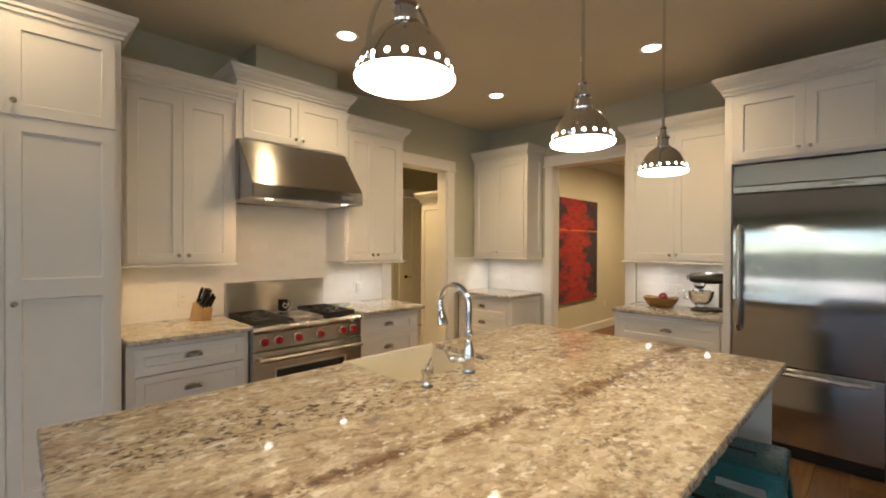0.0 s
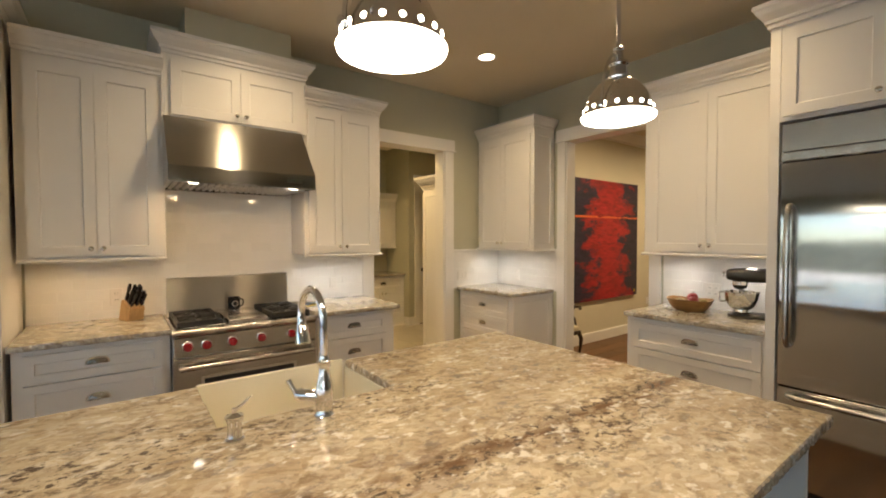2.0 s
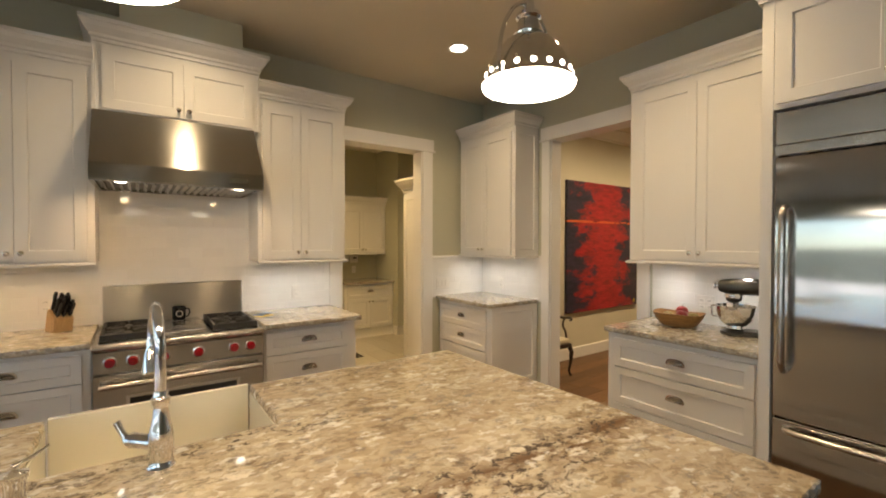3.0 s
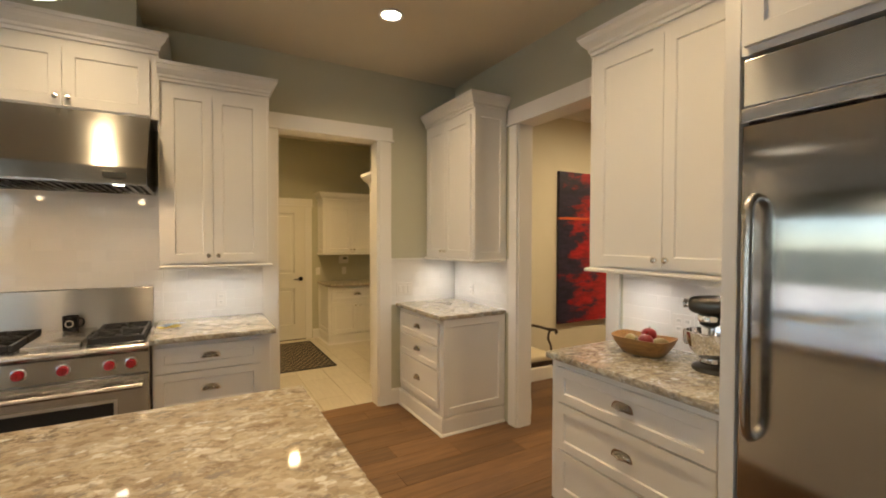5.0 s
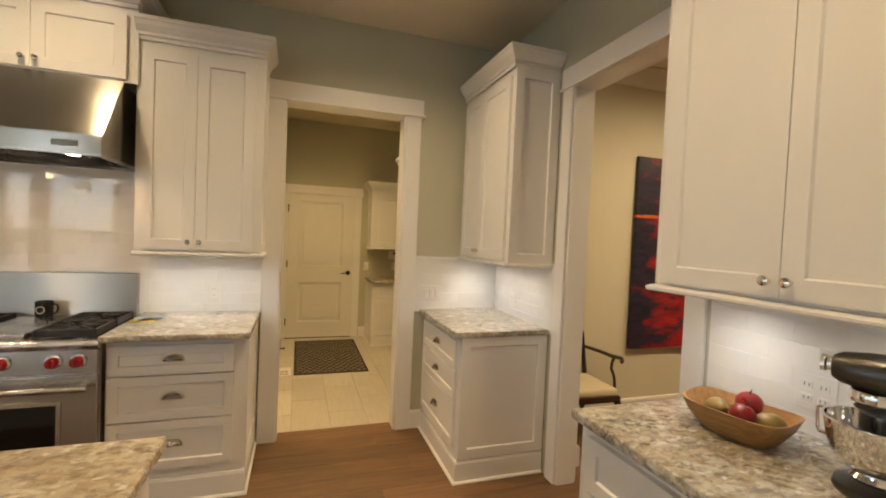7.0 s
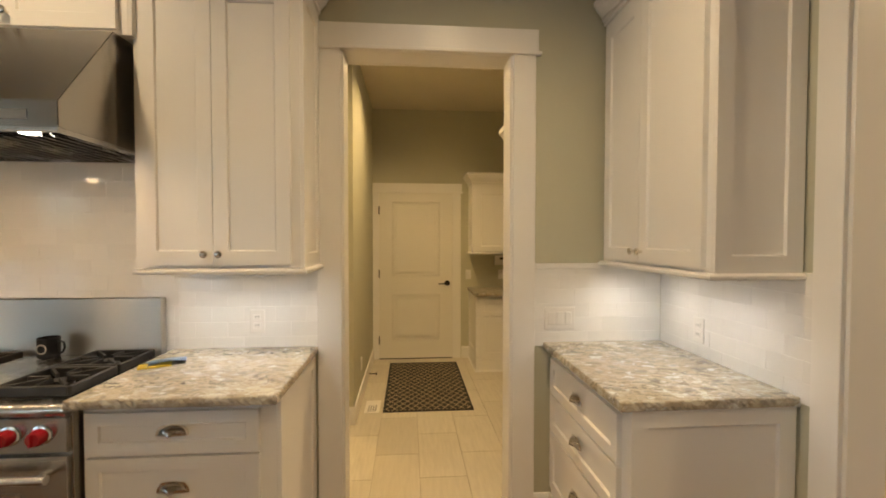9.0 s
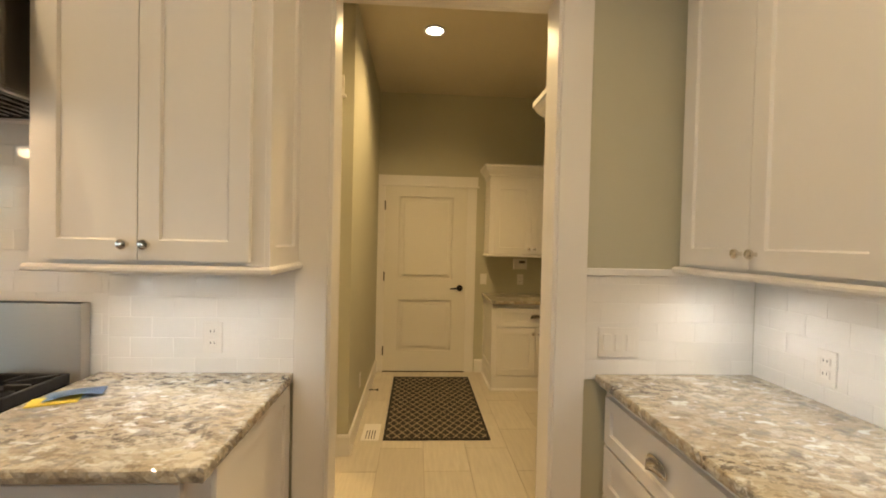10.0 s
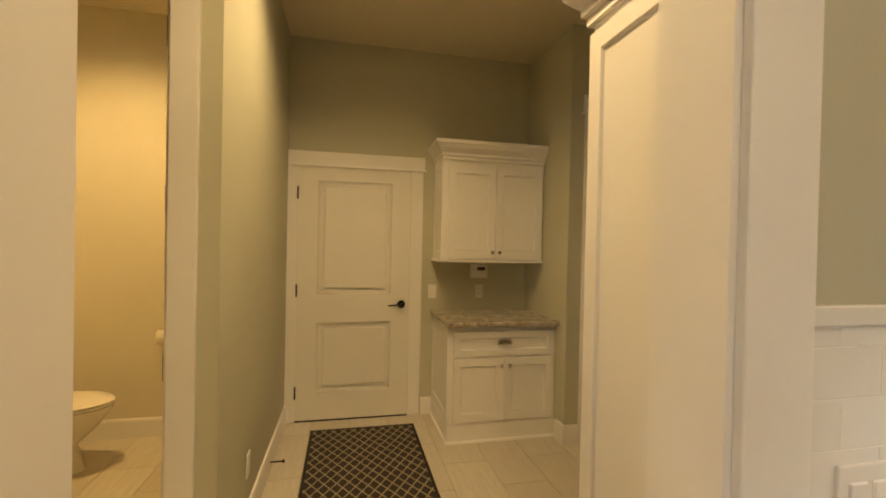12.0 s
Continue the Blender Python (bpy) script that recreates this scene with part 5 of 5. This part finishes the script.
def mixer():
    t = thing("stand_mixer", pose(-0.935, 4.645, H_CT, 0, 0, -72) @ Matrix.Scale(0.92, 4), "dark stand mixer with a polished steel bowl", "mixer")
    base = bmesh.new()
    lathe(base, [(0, 0), (0.098, 0.0), (0.102, 0.008), (0.098, 0.02), (0.06, 0.03), (0, 0.031)], 28, Matrix.Translation((0, -0.06, 0)))
    box(base, -0.075, 0.075, -0.03, 0.16, 0.0, 0.034, 0.014, 3)
    part("base", base, M_GUNMETAL, t, "", True)
    part("column", boxed(-0.045, 0.045, 0.075, 0.15, 0.03, 0.275, 0.02, 3), M_GUNMETAL, t, "", True)
    lay_flat = Matrix.Translation((0, 0.0, 0.315)) @ pose(0, 0, 0, -90) @ Matrix.Diagonal((0.95, 0.92, 1, 1))
    head = lathe(bmesh.new(), [(0, -0.175), (0.034, -0.172), (0.046, -0.155), (0.056, -0.10), (0.060, -0.02), (0.058, 0.07), (0.050, 0.13), (0.028, 0.16), (0, 0.165)], 28, lay_flat)
    part("motor_head", head, M_GUNMETAL, t, "dark satin motor head", True)
    part("hub", lathe(bmesh.new(), [(0, 0), (0.020, 0), (0.020, 0.014), (0.024, 0.018), (0.024, 0.028), (0, 0.03)], 18, Matrix.Translation((0, -0.170, 0.318)) @ pose(0, 0, 0, 90)), M_CHROME, t, "chrome hub cover", True)
    part("trim_band", lathe(bmesh.new(), [(0, 0.236), (0.050, 0.236), (0.053, 0.242), (0.053, 0.262), (0.050, 0.268), (0, 0.268)], 28, Matrix.Translation((0, -0.085, 0))), M_CHROME, t, "chrome trim band", True)
    part("planetary", lathe(bmesh.new(), [(0, 0.205), (0.02, 0.205), (0.043, 0.222), (0.046, 0.2355), (0, 0.2355)], 24, Matrix.Translation((0, -0.085, 0))), M_GUNMETAL, t, "", True)
    part("beater_shaft", tube(bmesh.new(), [(0, -0.085, 0.206), (0, -0.085, 0.12)], 0.007, 10), M_CHROME, t, "", True)
    bowl = part("bowl", lathe(bmesh.new(), [(0, 0.032), (0.048, 0.032), (0.052, 0.040), (0.044, 0.052), (0.066, 0.066), (0.092, 0.095), (0.106, 0.135), (0.113, 0.185), (0.117, 0.187), (0.116, 0.190), (0.110, 0.190), (0.103, 0.135), (0.088, 0.097), (0, 0.062)], 36, Matrix.Translation((0, -0.075, 0))), M_CHROME, t, "polished steel bowl", True)
    part("bowl_handle", tube(bmesh.new(), [(-0.055, -0.170, 0.172), (-0.082, -0.212, 0.172), (-0.086, -0.218, 0.165), (-0.084, -0.214, 0.105), (-0.078, -0.208, 0.098), (-0.05, -0.158, 0.105)], 0.0055, 10), M_CHROME, bowl, "", True)
    part("speed_lever", tube(bmesh.new(), [(-0.05, 0.06, 0.29), (-0.07, 0.05, 0.285)], [0.004, 0.008], 8), M_CHROME, t, "", True)


mixer()


# ---- outlets and switches ----
def plate(m, kind, gangs=1, label=""):
    t = thing(kind, m, label, "outlet" if kind == "wall_outlet" else "switch", "plates on the walls")
    w = 0.07 + 0.046 * (gangs - 1)
    part("cover_plate", boxed(-w / 2, w / 2, -0.006, 0, -0.0575, 0.0575, 0.003, 2), M_PLASTIC, t)
    for g in range(gangs):
        x = (g - (gangs - 1) / 2) * 0.046
        if kind == "wall_outlet":
            for z in (-0.021, 0.021):
                s = part("socket", boxed(x - 0.017, x + 0.017, -0.0085, -0.005, z - 0.014, z + 0.014, 0.003), M_PLASTIC, t)
                for dx in (-0.0065, 0.0065):
                    part("slot", boxed(x + dx - 0.0012, x + dx + 0.0012, -0.0089, -0.0083, z - 0.002, z + 0.007), M_SLOT, s)
        else:
            part("rocker", boxed(x - 0.0165, x + 0.0165, -0.010, -0.005, -0.033, 0.033, 0.002), M_PLASTIC, t)
    return t


WESTP = lambda y, z: pose(XW, y, z, 0, 0, 90)
NORTHP = lambda x, z: pose(x, YW, z)
plate(WESTP(1.19, 1.085), "wall_outlet", 1, "white duplex outlet on the tile backsplash")
plate(WESTP(2.763, 1.07), "wall_outlet", 1, "white duplex outlet on the tile backsplash")
plate(WESTP(4.29, 1.065), "wall_switch", 3, "white three-gang switch plate on the tile backsplash")
plate(NORTHP(-3.29, 1.06), "wall_outlet", 1, "white duplex outlet on the tile backsplash")
plate(NORTHP(-1.26, 1.075), "wall_outlet", 2, "white double outlet on the tile backsplash")
plate(pose(HALL_X, 4.235, 1.03, 0, 0, 90), "wall_switch", 1, "white wall switch beside the back hall door")
plate(pose(HALL_X, 4.645, 1.03, 0, 0, 90), "wall_outlet", 1, "white wall outlet above the hall counter")
plate(pose(-5.38, 3.07, 0.33, 0, 0, 180), "wall_outlet", 1, "white wall outlet low on the hall wall")
plate(pose(-3.45, 8.05, 0.45, 0, 0, 90), "wall_outlet", 1, "white wall outlet low on the dining room wall")

# ---- back hall ----
def panel_door(name, m, w, h, label, lock_left=False):
    """A two-panel door lying in x, z with its face to -y; the lever sits near one edge."""
    ob = tagged(new(name), label, "", "", "structure")
    ob.matrix_world = m
    fields = [(0.22, 0.775), (1.0, h - 0.12)]
    part("slab", shaker(w, h, 0.016, 0.155, 0.0155, panels=fields), M_DOOR, ob)
    for a, b in fields:
        bead = bmesh.new()
        for x0, x1, c, e in ((0.160, 0.172, a + 0.005, b - 0.005), (w - 0.172, w - 0.160, a + 0.005, b - 0.005), (0.172, w - 0.172, a + 0.005, a + 0.017), (0.172, w - 0.172, b - 0.017, b - 0.005)):
            box(bead, x0, x1, -0.009, -0.0005, c, e, 0.003)
        part("panel_bead", bead, M_DOOR, ob)
        part("raised_panel", boxed(0.20, w - 0.20, -0.0145, -0.0005, a + 0.045, b - 0.045, 0.011, 2), M_DOOR, ob)
    lx, s = (0.065, 1) if lock_left else (w - 0.065, -1)
    part("rose", lathe(bmesh.new(), [(0, 0), (0.033, 0), (0.033, 0.006), (0.026, 0.012), (0, 0.012)], 20, pose(lx, -0.016, 0.915, 90)), M_BRONZE, ob, "dark bronze rose", True)
    part("lever", tube(bmesh.new(), [(lx, -0.026, 0.915), (lx, -0.055, 0.915), (lx + s * 0.02, -0.06, 0.914), (lx + s * 0.11, -0.058, 0.908)], [0.010, 0.009, 0.008, 0.006], 10), M_BRONZE, ob, "dark bronze lever", True)
    hx = w if lock_left else 0.0
    for z in (0.22, 1.03, h - 0.22):
        part("hinge", boxed(hx - 0.007, hx + 0.006, -0.021, -0.008, z - 0.05, z + 0.05, 0.002), M_BRONZE, ob, "dark bronze hinge")
    part("sweep", boxed(0.0, w, -0.018, 0.0, -0.011, 0.0), M_BRONZE, ob, "dark bronze threshold")


panel_door("door_1", pose(HALL_X + 0.002, 3.147, 0.012, 0, 0, 90), 0.891, 2.02, "closed white two-panel door with a dark bronze lever")
panel_door("door_2", pose(-5.985, 5.30, 0.012, 0, 0, 90), 0.77, 2.365, "closed tall white two-panel door in the side passage", lock_left=True)


def hall_cabinets():
    d = 0.575
    cab = thing("hall_base_cabinet", FACE_WEST(HALL_X + 0.0005, 4.255, 0), "white painted hall cabinet with a drawer over two doors", "cabinet")
    w = 0.824
    part("body", boxed(0, w, -d, 0, 0, 0.84, 0.002), M_CAB, cab)
    front(cab, "drawer", 0.03, 0.795, 0.625, 0.80, d, "cup", 0.045)
    for a, b, s in ((0.03, 0.411, 1), (0.414, 0.795, 0)):
        front(cab, "door", a, b, 0.15, 0.61, d, ((b - 0.03) if s else (a + 0.03), 0.555))
    side_panel(cab, 0, -1, -d, 0, 0.15, 0.84)
    base_skirt(cab, w, d, True, False)
    upper_cabinet(FACE_WEST(HALL_X + 0.0005, 4.25, 0), 0.829, 0.31, 1.31, 2.085, [0.03, 0.42, 0.812], "white painted hall wall cabinet with two shaker doors", left=True, k=1.2)
    counter("hall_countertop", HALL_X + 0.001, HALL_X + 0.635, 4.225, 5.079, 0.875, 0.034, "speckled granite countertop in the back hall")


hall_cabinets()


def tall_cabinet():
    t = thing("tall_cabinet", pose(0, 0, 0), "tall white painted built-in cabinet with a framed side panel", "cabinet")
    x0, x1, y0, y1 = -4.24, XW - 0.161, 4.20, 4.95
    part("body", boxed(x0, x1, y0, y1, 0, 2.10, 0.002), M_CAB, t)
    bm = shaker(x1 - x0, 1.90, 0.012, 0.055)
    moved(bm, Matrix.Translation((x0, y0, 0.13)))
    part("side_frame", bm, M_CAB, t)
    for k in range(2):
        bm = shaker(0.36, 1.88, 0.02, 0.058)
        moved(bm, Matrix.Translation((x0, y0 + 0.01 + 0.37 * (k + 1), 0.14)) @ pose(0, 0, 0, 0, 0, -90))
        part("door", bm, M_CAB, t)
    part("crown", sweep(bmesh.new(), scaled(CROWN, 1.25, 2.06), [(x0, y1), (x0, y0), (x1, y0)]), M_CAB, t)
    part("base_moulding", sweep(bmesh.new(), [(0, 0), (0.014, 0), (0.014, 0.12), (0, 0.13)], [(x0, y1), (x0, y0), (x1, y0)]), M_CAB, t)


tall_cabinet()


def rug():
    t = thing("door_mat", pose(-5.77, 3.675, 0.0), "black woven mat with a tan lattice before the door", "mat")
    a, b = 0.715, 0.39
    part("weave", boxed(-a + 0.02, a - 0.02, -b + 0.02, b - 0.02, 0, 0.008, 0.002), M_RUG, t)
    bd = bmesh.new()
    for x0, x1, y0, y1 in ((-a, a, -b, -b + 0.02), (-a, a, b - 0.02, b), (-a, -a + 0.02, -b + 0.02, b - 0.02), (a - 0.02, a, -b + 0.02, b - 0.02)):
        box(bd, x0, x1, y0, y1, 0, 0.009, 0.002)
    part("binding", bd, M_RUGEDGE, t, "black stitched binding")


rug()


def floor_vent():
    t = thing("floor_vent", pose(-5.19, 3.19, 0.0), "white metal floor register set in the tile", "vent")
    part("flange", boxed(-0.14, 0.14, -0.065, 0.065, 0, 0.005, 0.002), M_PLASTIC, t)
    for k in range(9):
        y = -0.04 + 0.01 * k
        part("louvre", boxed(-0.02, 0.11, y - 0.0032, y + 0.0032, 0.0048, 0.0072), M_SLOT if k % 2 else M_PLASTIC, t)


floor_vent()


def thermostat():
    t = thing("intercom_panel", pose(HALL_X, 4.637, 1.20, 0, 0, 90), "white alarm keypad under the hall wall cabinet", "keypad")
    part("case", boxed(-0.075, 0.075, -0.025, 0, -0.055, 0.06, 0.005, 2), M_PLASTIC, t)
    part("display", boxed(-0.015, 0.055, -0.0265, -0.024, 0.012, 0.04), M_SLOT, t, "small dark display")
    part("key_flap", boxed(-0.065, 0.065, -0.0275, -0.024, -0.048, 0.0, 0.001), M_PLASTIC, t)


thermostat()


def door_stop():
    t = thing("door_stop", pose(-5.95, 3.086, 0.055, 0, 0, 180), "dark bronze spring door stop on the baseboard", "door stop")
    part("rod", tube(bmesh.new(), [(0, 0, 0), (0, -0.075, 0)], 0.005, 8), M_BRONZE, t, "", True)
    part("tip", lathe(bmesh.new(), [(0, 0), (0.01, 0), (0.01, 0.012), (0, 0.014)], 12, pose(0, -0.073, 0, 90)), M_BRONZE, t, "", True)


door_stop()


# ---- powder room ----
def toilet():
    t = thing("toilet", pose(-6.17, 1.55, 0), "white porcelain toilet with closed lid", "toilet")
    def oval(bm, rows, n=32):
        rings = []
        for a, b, cy, z in rows:
            rings.append([bm.verts.new((a * math.cos(2 * math.pi * i / n), cy + b * math.sin(2 * math.pi * i / n) * (1.0 if math.sin(2 * math.pi * i / n) > 0 else 0.85), z)) for i in range(n)])
        for p, q in zip(rings, rings[1:]):
            for i in range(n):
                j = (i + 1) % n
                bm.faces.new((p[i], p[j], q[j], q[i]))
        bm.faces.new(rings[0][::-1])
        bm.faces.new(rings[-1])
        return bm
    part("bowl", oval(bmesh.new(), [(0.12, 0.27, 0.16, 0.0), (0.115, 0.26, 0.16, 0.03), (0.10, 0.23, 0.16, 0.16), (0.145, 0.26, 0.24, 0.27), (0.18, 0.28, 0.285, 0.36), (0.185, 0.285, 0.29, 0.39)]), M_PORCELAIN, t, "", True)
    part("seat", oval(bmesh.new(), [(0.18, 0.28, 0.29, 0.391), (0.19, 0.29, 0.29, 0.398), (0.188, 0.288, 0.29, 0.41)]), M_PORCELAIN, t, "", True)
    part("lid", oval(bmesh.new(), [(0.184, 0.284, 0.29, 0.413), (0.19, 0.29, 0.29, 0.42), (0.178, 0.275, 0.29, 0.43)]), M_PORCELAIN, t, "", True)
    part("tank", boxed(-0.22, 0.22, -0.17, 0.02, 0.38, 0.74, 0.02, 3), M_PORCELAIN, t, "", True)
    part("tank_lid", boxed(-0.23, 0.23, -0.18, 0.03, 0.741, 0.775, 0.01, 2), M_PORCELAIN, t, "", True)


toilet()


def paper_holder():
    t = thing("paper_holder", pose(-6.60, 2.285, 0.74, 0, 0, 90), "nickel paper holder with a white roll", "paper holder")
    part("bracket", tube(bmesh.new(), [(0.085, 0, 0.0), (0.085, -0.06, 0.0), (-0.075, -0.06, 0.0)], 0.007, 10), M_NICKEL, t, "", True)
    part("rosette", lathe(bmesh.new(), [(0, 0), (0.025, 0), (0.022, 0.008), (0, 0.01)], 16, pose(0.085, 0, 0, 90)), M_NICKEL, t, "", True)
    part("roll", lathe(bmesh.new(), [(0.02, -0.05), (0.052, -0.05), (0.052, 0.05), (0.02, 0.05), (0.02, -0.05)], 24, pose(0, -0.06, -0.01, 0, 90)), M_PORCELAIN, t, "white paper roll", True)


paper_holder()
for z in (0.366, 0.963, 1.568, 2.168):
    tagged(part("hinge", boxed(-4.885, -4.853, 2.884, 2.8875, z - 0.05, z + 0.05), M_BRONZE), "dark bronze hinge leaf on the powder room jamb", "hinge", "hinges on the jamb")


# ---- dining room ----
def artwork():
    t = thing("painting", pose(-3.45, 6.86, 1.437), "large abstract canvas in red and near-black", "painting")
    part("canvas", boxed(0.004, 0.042, -0.79, 0.79, -0.845, 0.845, 0.004, 2), M_CANVAS, t)
    part("signature", boxed(0.0421, 0.0428, 0.70, 0.735, -0.80, -0.76), M_YELLOW, t, "small ochre mark")


artwork()


def armchair():
    t = thing("armchair", pose(-3.21, 5.42, 0, 0, 0, -92) @ Matrix.Scale(0.88, 4), "dark carved wooden armchair with a cream upholstered seat", "chair")
    w = 0.26
    part("seat_frame", boxed(-w, w, -0.24, 0.24, 0.36, 0.41, 0.012, 2), M_DARKWOOD, t, "", True)
    part("cushion", boxed(-w + 0.02, w - 0.02, -0.225, 0.225, 0.40, 0.475, 0.03, 3), M_CREAM, t, "cream upholstered seat", True)
    for s in (-1, 1):
        leg = [(s * (w - 0.03), 0.22, 0.38), (s * (w - 0.015), 0.245, 0.30), (s * (w - 0.02), 0.235, 0.18), (s * (w - 0.03), 0.215, 0.06), (s * (w - 0.02), 0.24, 0.0)]
        part("leg", tube(bmesh.new(), leg, [0.03, 0.028, 0.02, 0.014, 0.02], 10), M_DARKWOOD, t, "", True)
        back = [(s * (w - 0.04), -0.27, 0.0), (s * (w - 0.04), -0.225, 0.25), (s * (w - 0.04), -0.23, 0.45), (s * (w - 0.045), -0.28, 0.75), (s * (w - 0.05), -0.32, 1.0)]
        part("back_post", tube(bmesh.new(), back, [0.02, 0.022, 0.022, 0.018, 0.018], 10), M_DARKWOOD, t, "", True)
        arm = [(s * (w - 0.04), -0.25, 0.72), (s * (w + 0.01), -0.08, 0.715), (s * (w + 0.02), 0.06, 0.712), (s * (w + 0.02), 0.15, 0.722), (s * (w + 0.02), 0.195, 0.728), (s * (w + 0.02), 0.212, 0.71), (s * (w + 0.02), 0.198, 0.692), (s * (w + 0.02), 0.178, 0.698)]
        part("arm", tube(bmesh.new(), arm, [0.016, 0.016, 0.017, 0.018, 0.016, 0.015, 0.013, 0.009], 10), M_DARKWOOD, t, "", True)
        sup = [(s * (w - 0.01), 0.10, 0.40), (s * (w + 0.012), 0.135, 0.46), (s * (w + 0.018), 0.115, 0.54), (s * (w + 0.018), 0.07, 0.60), (s * (w + 0.02), 0.075, 0.66), (s * (w + 0.02), 0.10, 0.71)]
        part("arm_support", tube(bmesh.new(), sup, [0.018, 0.015, 0.013, 0.014, 0.013, 0.015], 8), M_DARKWOOD, t, "", True)
    part("crest_rail", tube(bmesh.new(), [(-w + 0.03, -0.32, 0.98), (-0.1, -0.335, 1.03), (0.1, -0.335, 1.03), (w - 0.03, -0.32, 0.98)], 0.022, 10), M_DARKWOOD, t, "", True)
    part("back_splat", boxed(-0.07, 0.07, -0.30, -0.275, 0.44, 0.99, 0.006), M_DARKWOOD, t)


armchair()


# ---- pieces: planks, floor tiles, wall tiles ----
def piece_mesh(name, w, l, h, bevel, mat):
    return finish(name, boxed(0, w, 0, l, -h, 0, bevel), mat)


def lay(me, parent, x, y, z, name):
    ob = new(name, me)
    ob.parent = parent
    ob.location = (x, y, z)
    return ob


floor = tagged(new("floor"), "dark walnut plank floor running along the opening", "", "", "structure")
rnd = random.Random(11)
PW, plank_cache = 0.178, {}
x = XW - 0.14
count = 0
rest = bmesh.new()
while x < 4.5:
    wid = min(PW, 4.6 - x)
    y = -3.7
    while y < 9.2:
        l = rnd.choice((0.95, 1.25, 1.55, 1.9))
        if y == -3.7:
            l *= rnd.uniform(0.3, 1.0)
        l = min(l, 9.2 - y)
        y0, y1 = y, y + l
        if x < 0.6 and y1 > 1.2 and y0 < 7.4 and count < 300:
            key = (round(wid, 3), round(l, 3))
            if key not in plank_cache:
                plank_cache[key] = piece_mesh("plank", wid - 0.002, l - 0.002, 0.012, 0.0015, M_OAK)
            lay(plank_cache[key], floor, x, y0, 0.0, "plank")
            count += 1
        else:
            box(rest, x, x + wid - 0.002, y0, y1 - 0.002, -0.012, 0.0)
        y = y1
    x += PW
tagged(part("planks", rest, M_OAK, floor), "", "", "", "stuff")

ft_cache = {}
j = 0
y = 0.92
while y < 6.48:
    yw = min(0.295, 6.5 - y)
    first = True
    edge = XW - 0.143
    while edge > HALL_X + 0.01:
        l = 0.298 if (first and j % 2) else 0.598
        l = min(l, edge - HALL_X)
        key = (round(l, 3), round(yw, 3))
        if key not in ft_cache:
            ft_cache[key] = finish("floor_tile", boxed(0, l - 0.003, 0, yw - 0.003, -0.006, 0, 0.001), M_FLOORTILE)
        lay(ft_cache[key], floor_hall, edge - l, y, 0.0, "floor_tile")
        edge -= l
        first = False
    y += 0.295
    j += 1

TW, TH, GAP = 0.152, 0.0745, 0.0012
tile_cache = {}


def tile_field(parent, along, fixed, a0, a1, z0, z1):
    """Running-bond wall tile between a0 and a1; along: 'y' on the range wall, 'x' on the fridge wall."""
    r, z = 0, z0
    while z < z1 - 0.004:
        h = min(TH, z1 - z)
        a = a0 - (TW / 2 if r % 2 else 0)
        while a < a1 - 0.004:
            s, e = max(a, a0), min(a + TW, a1)
            w = e - s
            if w > 0.006:
                key = (along, round(w, 3), round(h, 3))
                if key not in tile_cache:
                    if along == "y":
                        tile_cache[key] = finish("tile", boxed(-0.008, 0, 0, w - GAP, 0, h - GAP, 0.0009), M_TILE)
                    else:
                        tile_cache[key] = finish("tile", boxed(0, w - GAP, 0, 0.008, 0, h - GAP, 0.0009), M_TILE)
                if along == "y":
                    ob = lay(tile_cache[key], parent, fixed, s, z, "tile")
                else:
                    ob = lay(tile_cache[key], parent, s, fixed, z, "tile")
                ob.rotation_euler = (rnd.uniform(-0.0025, 0.0025), rnd.uniform(-0.0025, 0.0025), rnd.uniform(-0.0025, 0.0025))
            a += TW
        z += TH
        r += 1


def grout(parent, along, a0, a1, z0, z1):
    if along == "y":
        b = boxed(XW - T0 + 0.0005, XW - 0.0008, a0, a1, z0, z1)
    else:
        b = boxed(a0, a1, YW + 0.0008, YW + T0 - 0.0005, z0, z1)
    part("grout", b, M_GROUT, parent, "pale grout bed")


for a0, a1, z0, z1 in ((0.735, 1.46, H_CT - 0.02, ZU + 0.01), (1.46, 2.395, 0.93, 1.90), (2.395, 3.056, H_CT - 0.02, ZU + 0.01), (4.142, YW - 0.001, H_CT - 0.02, 1.322)):
    grout(wall_west, "y", a0, a1, z0, z1)
    tile_field(wall_west, "y", XW, a0, a1, z0, z1)
for a0, a1, z0, z1 in ((XW, -2.712, H_CT - 0.02, ZU), (-1.638, -0.737, H_CT - 0.02, ZU + 0.01)):
    grout(wall_north, "x", a0, a1, z0, z1)
    tile_field(wall_north, "x", YW, a0, a1, z0, z1)
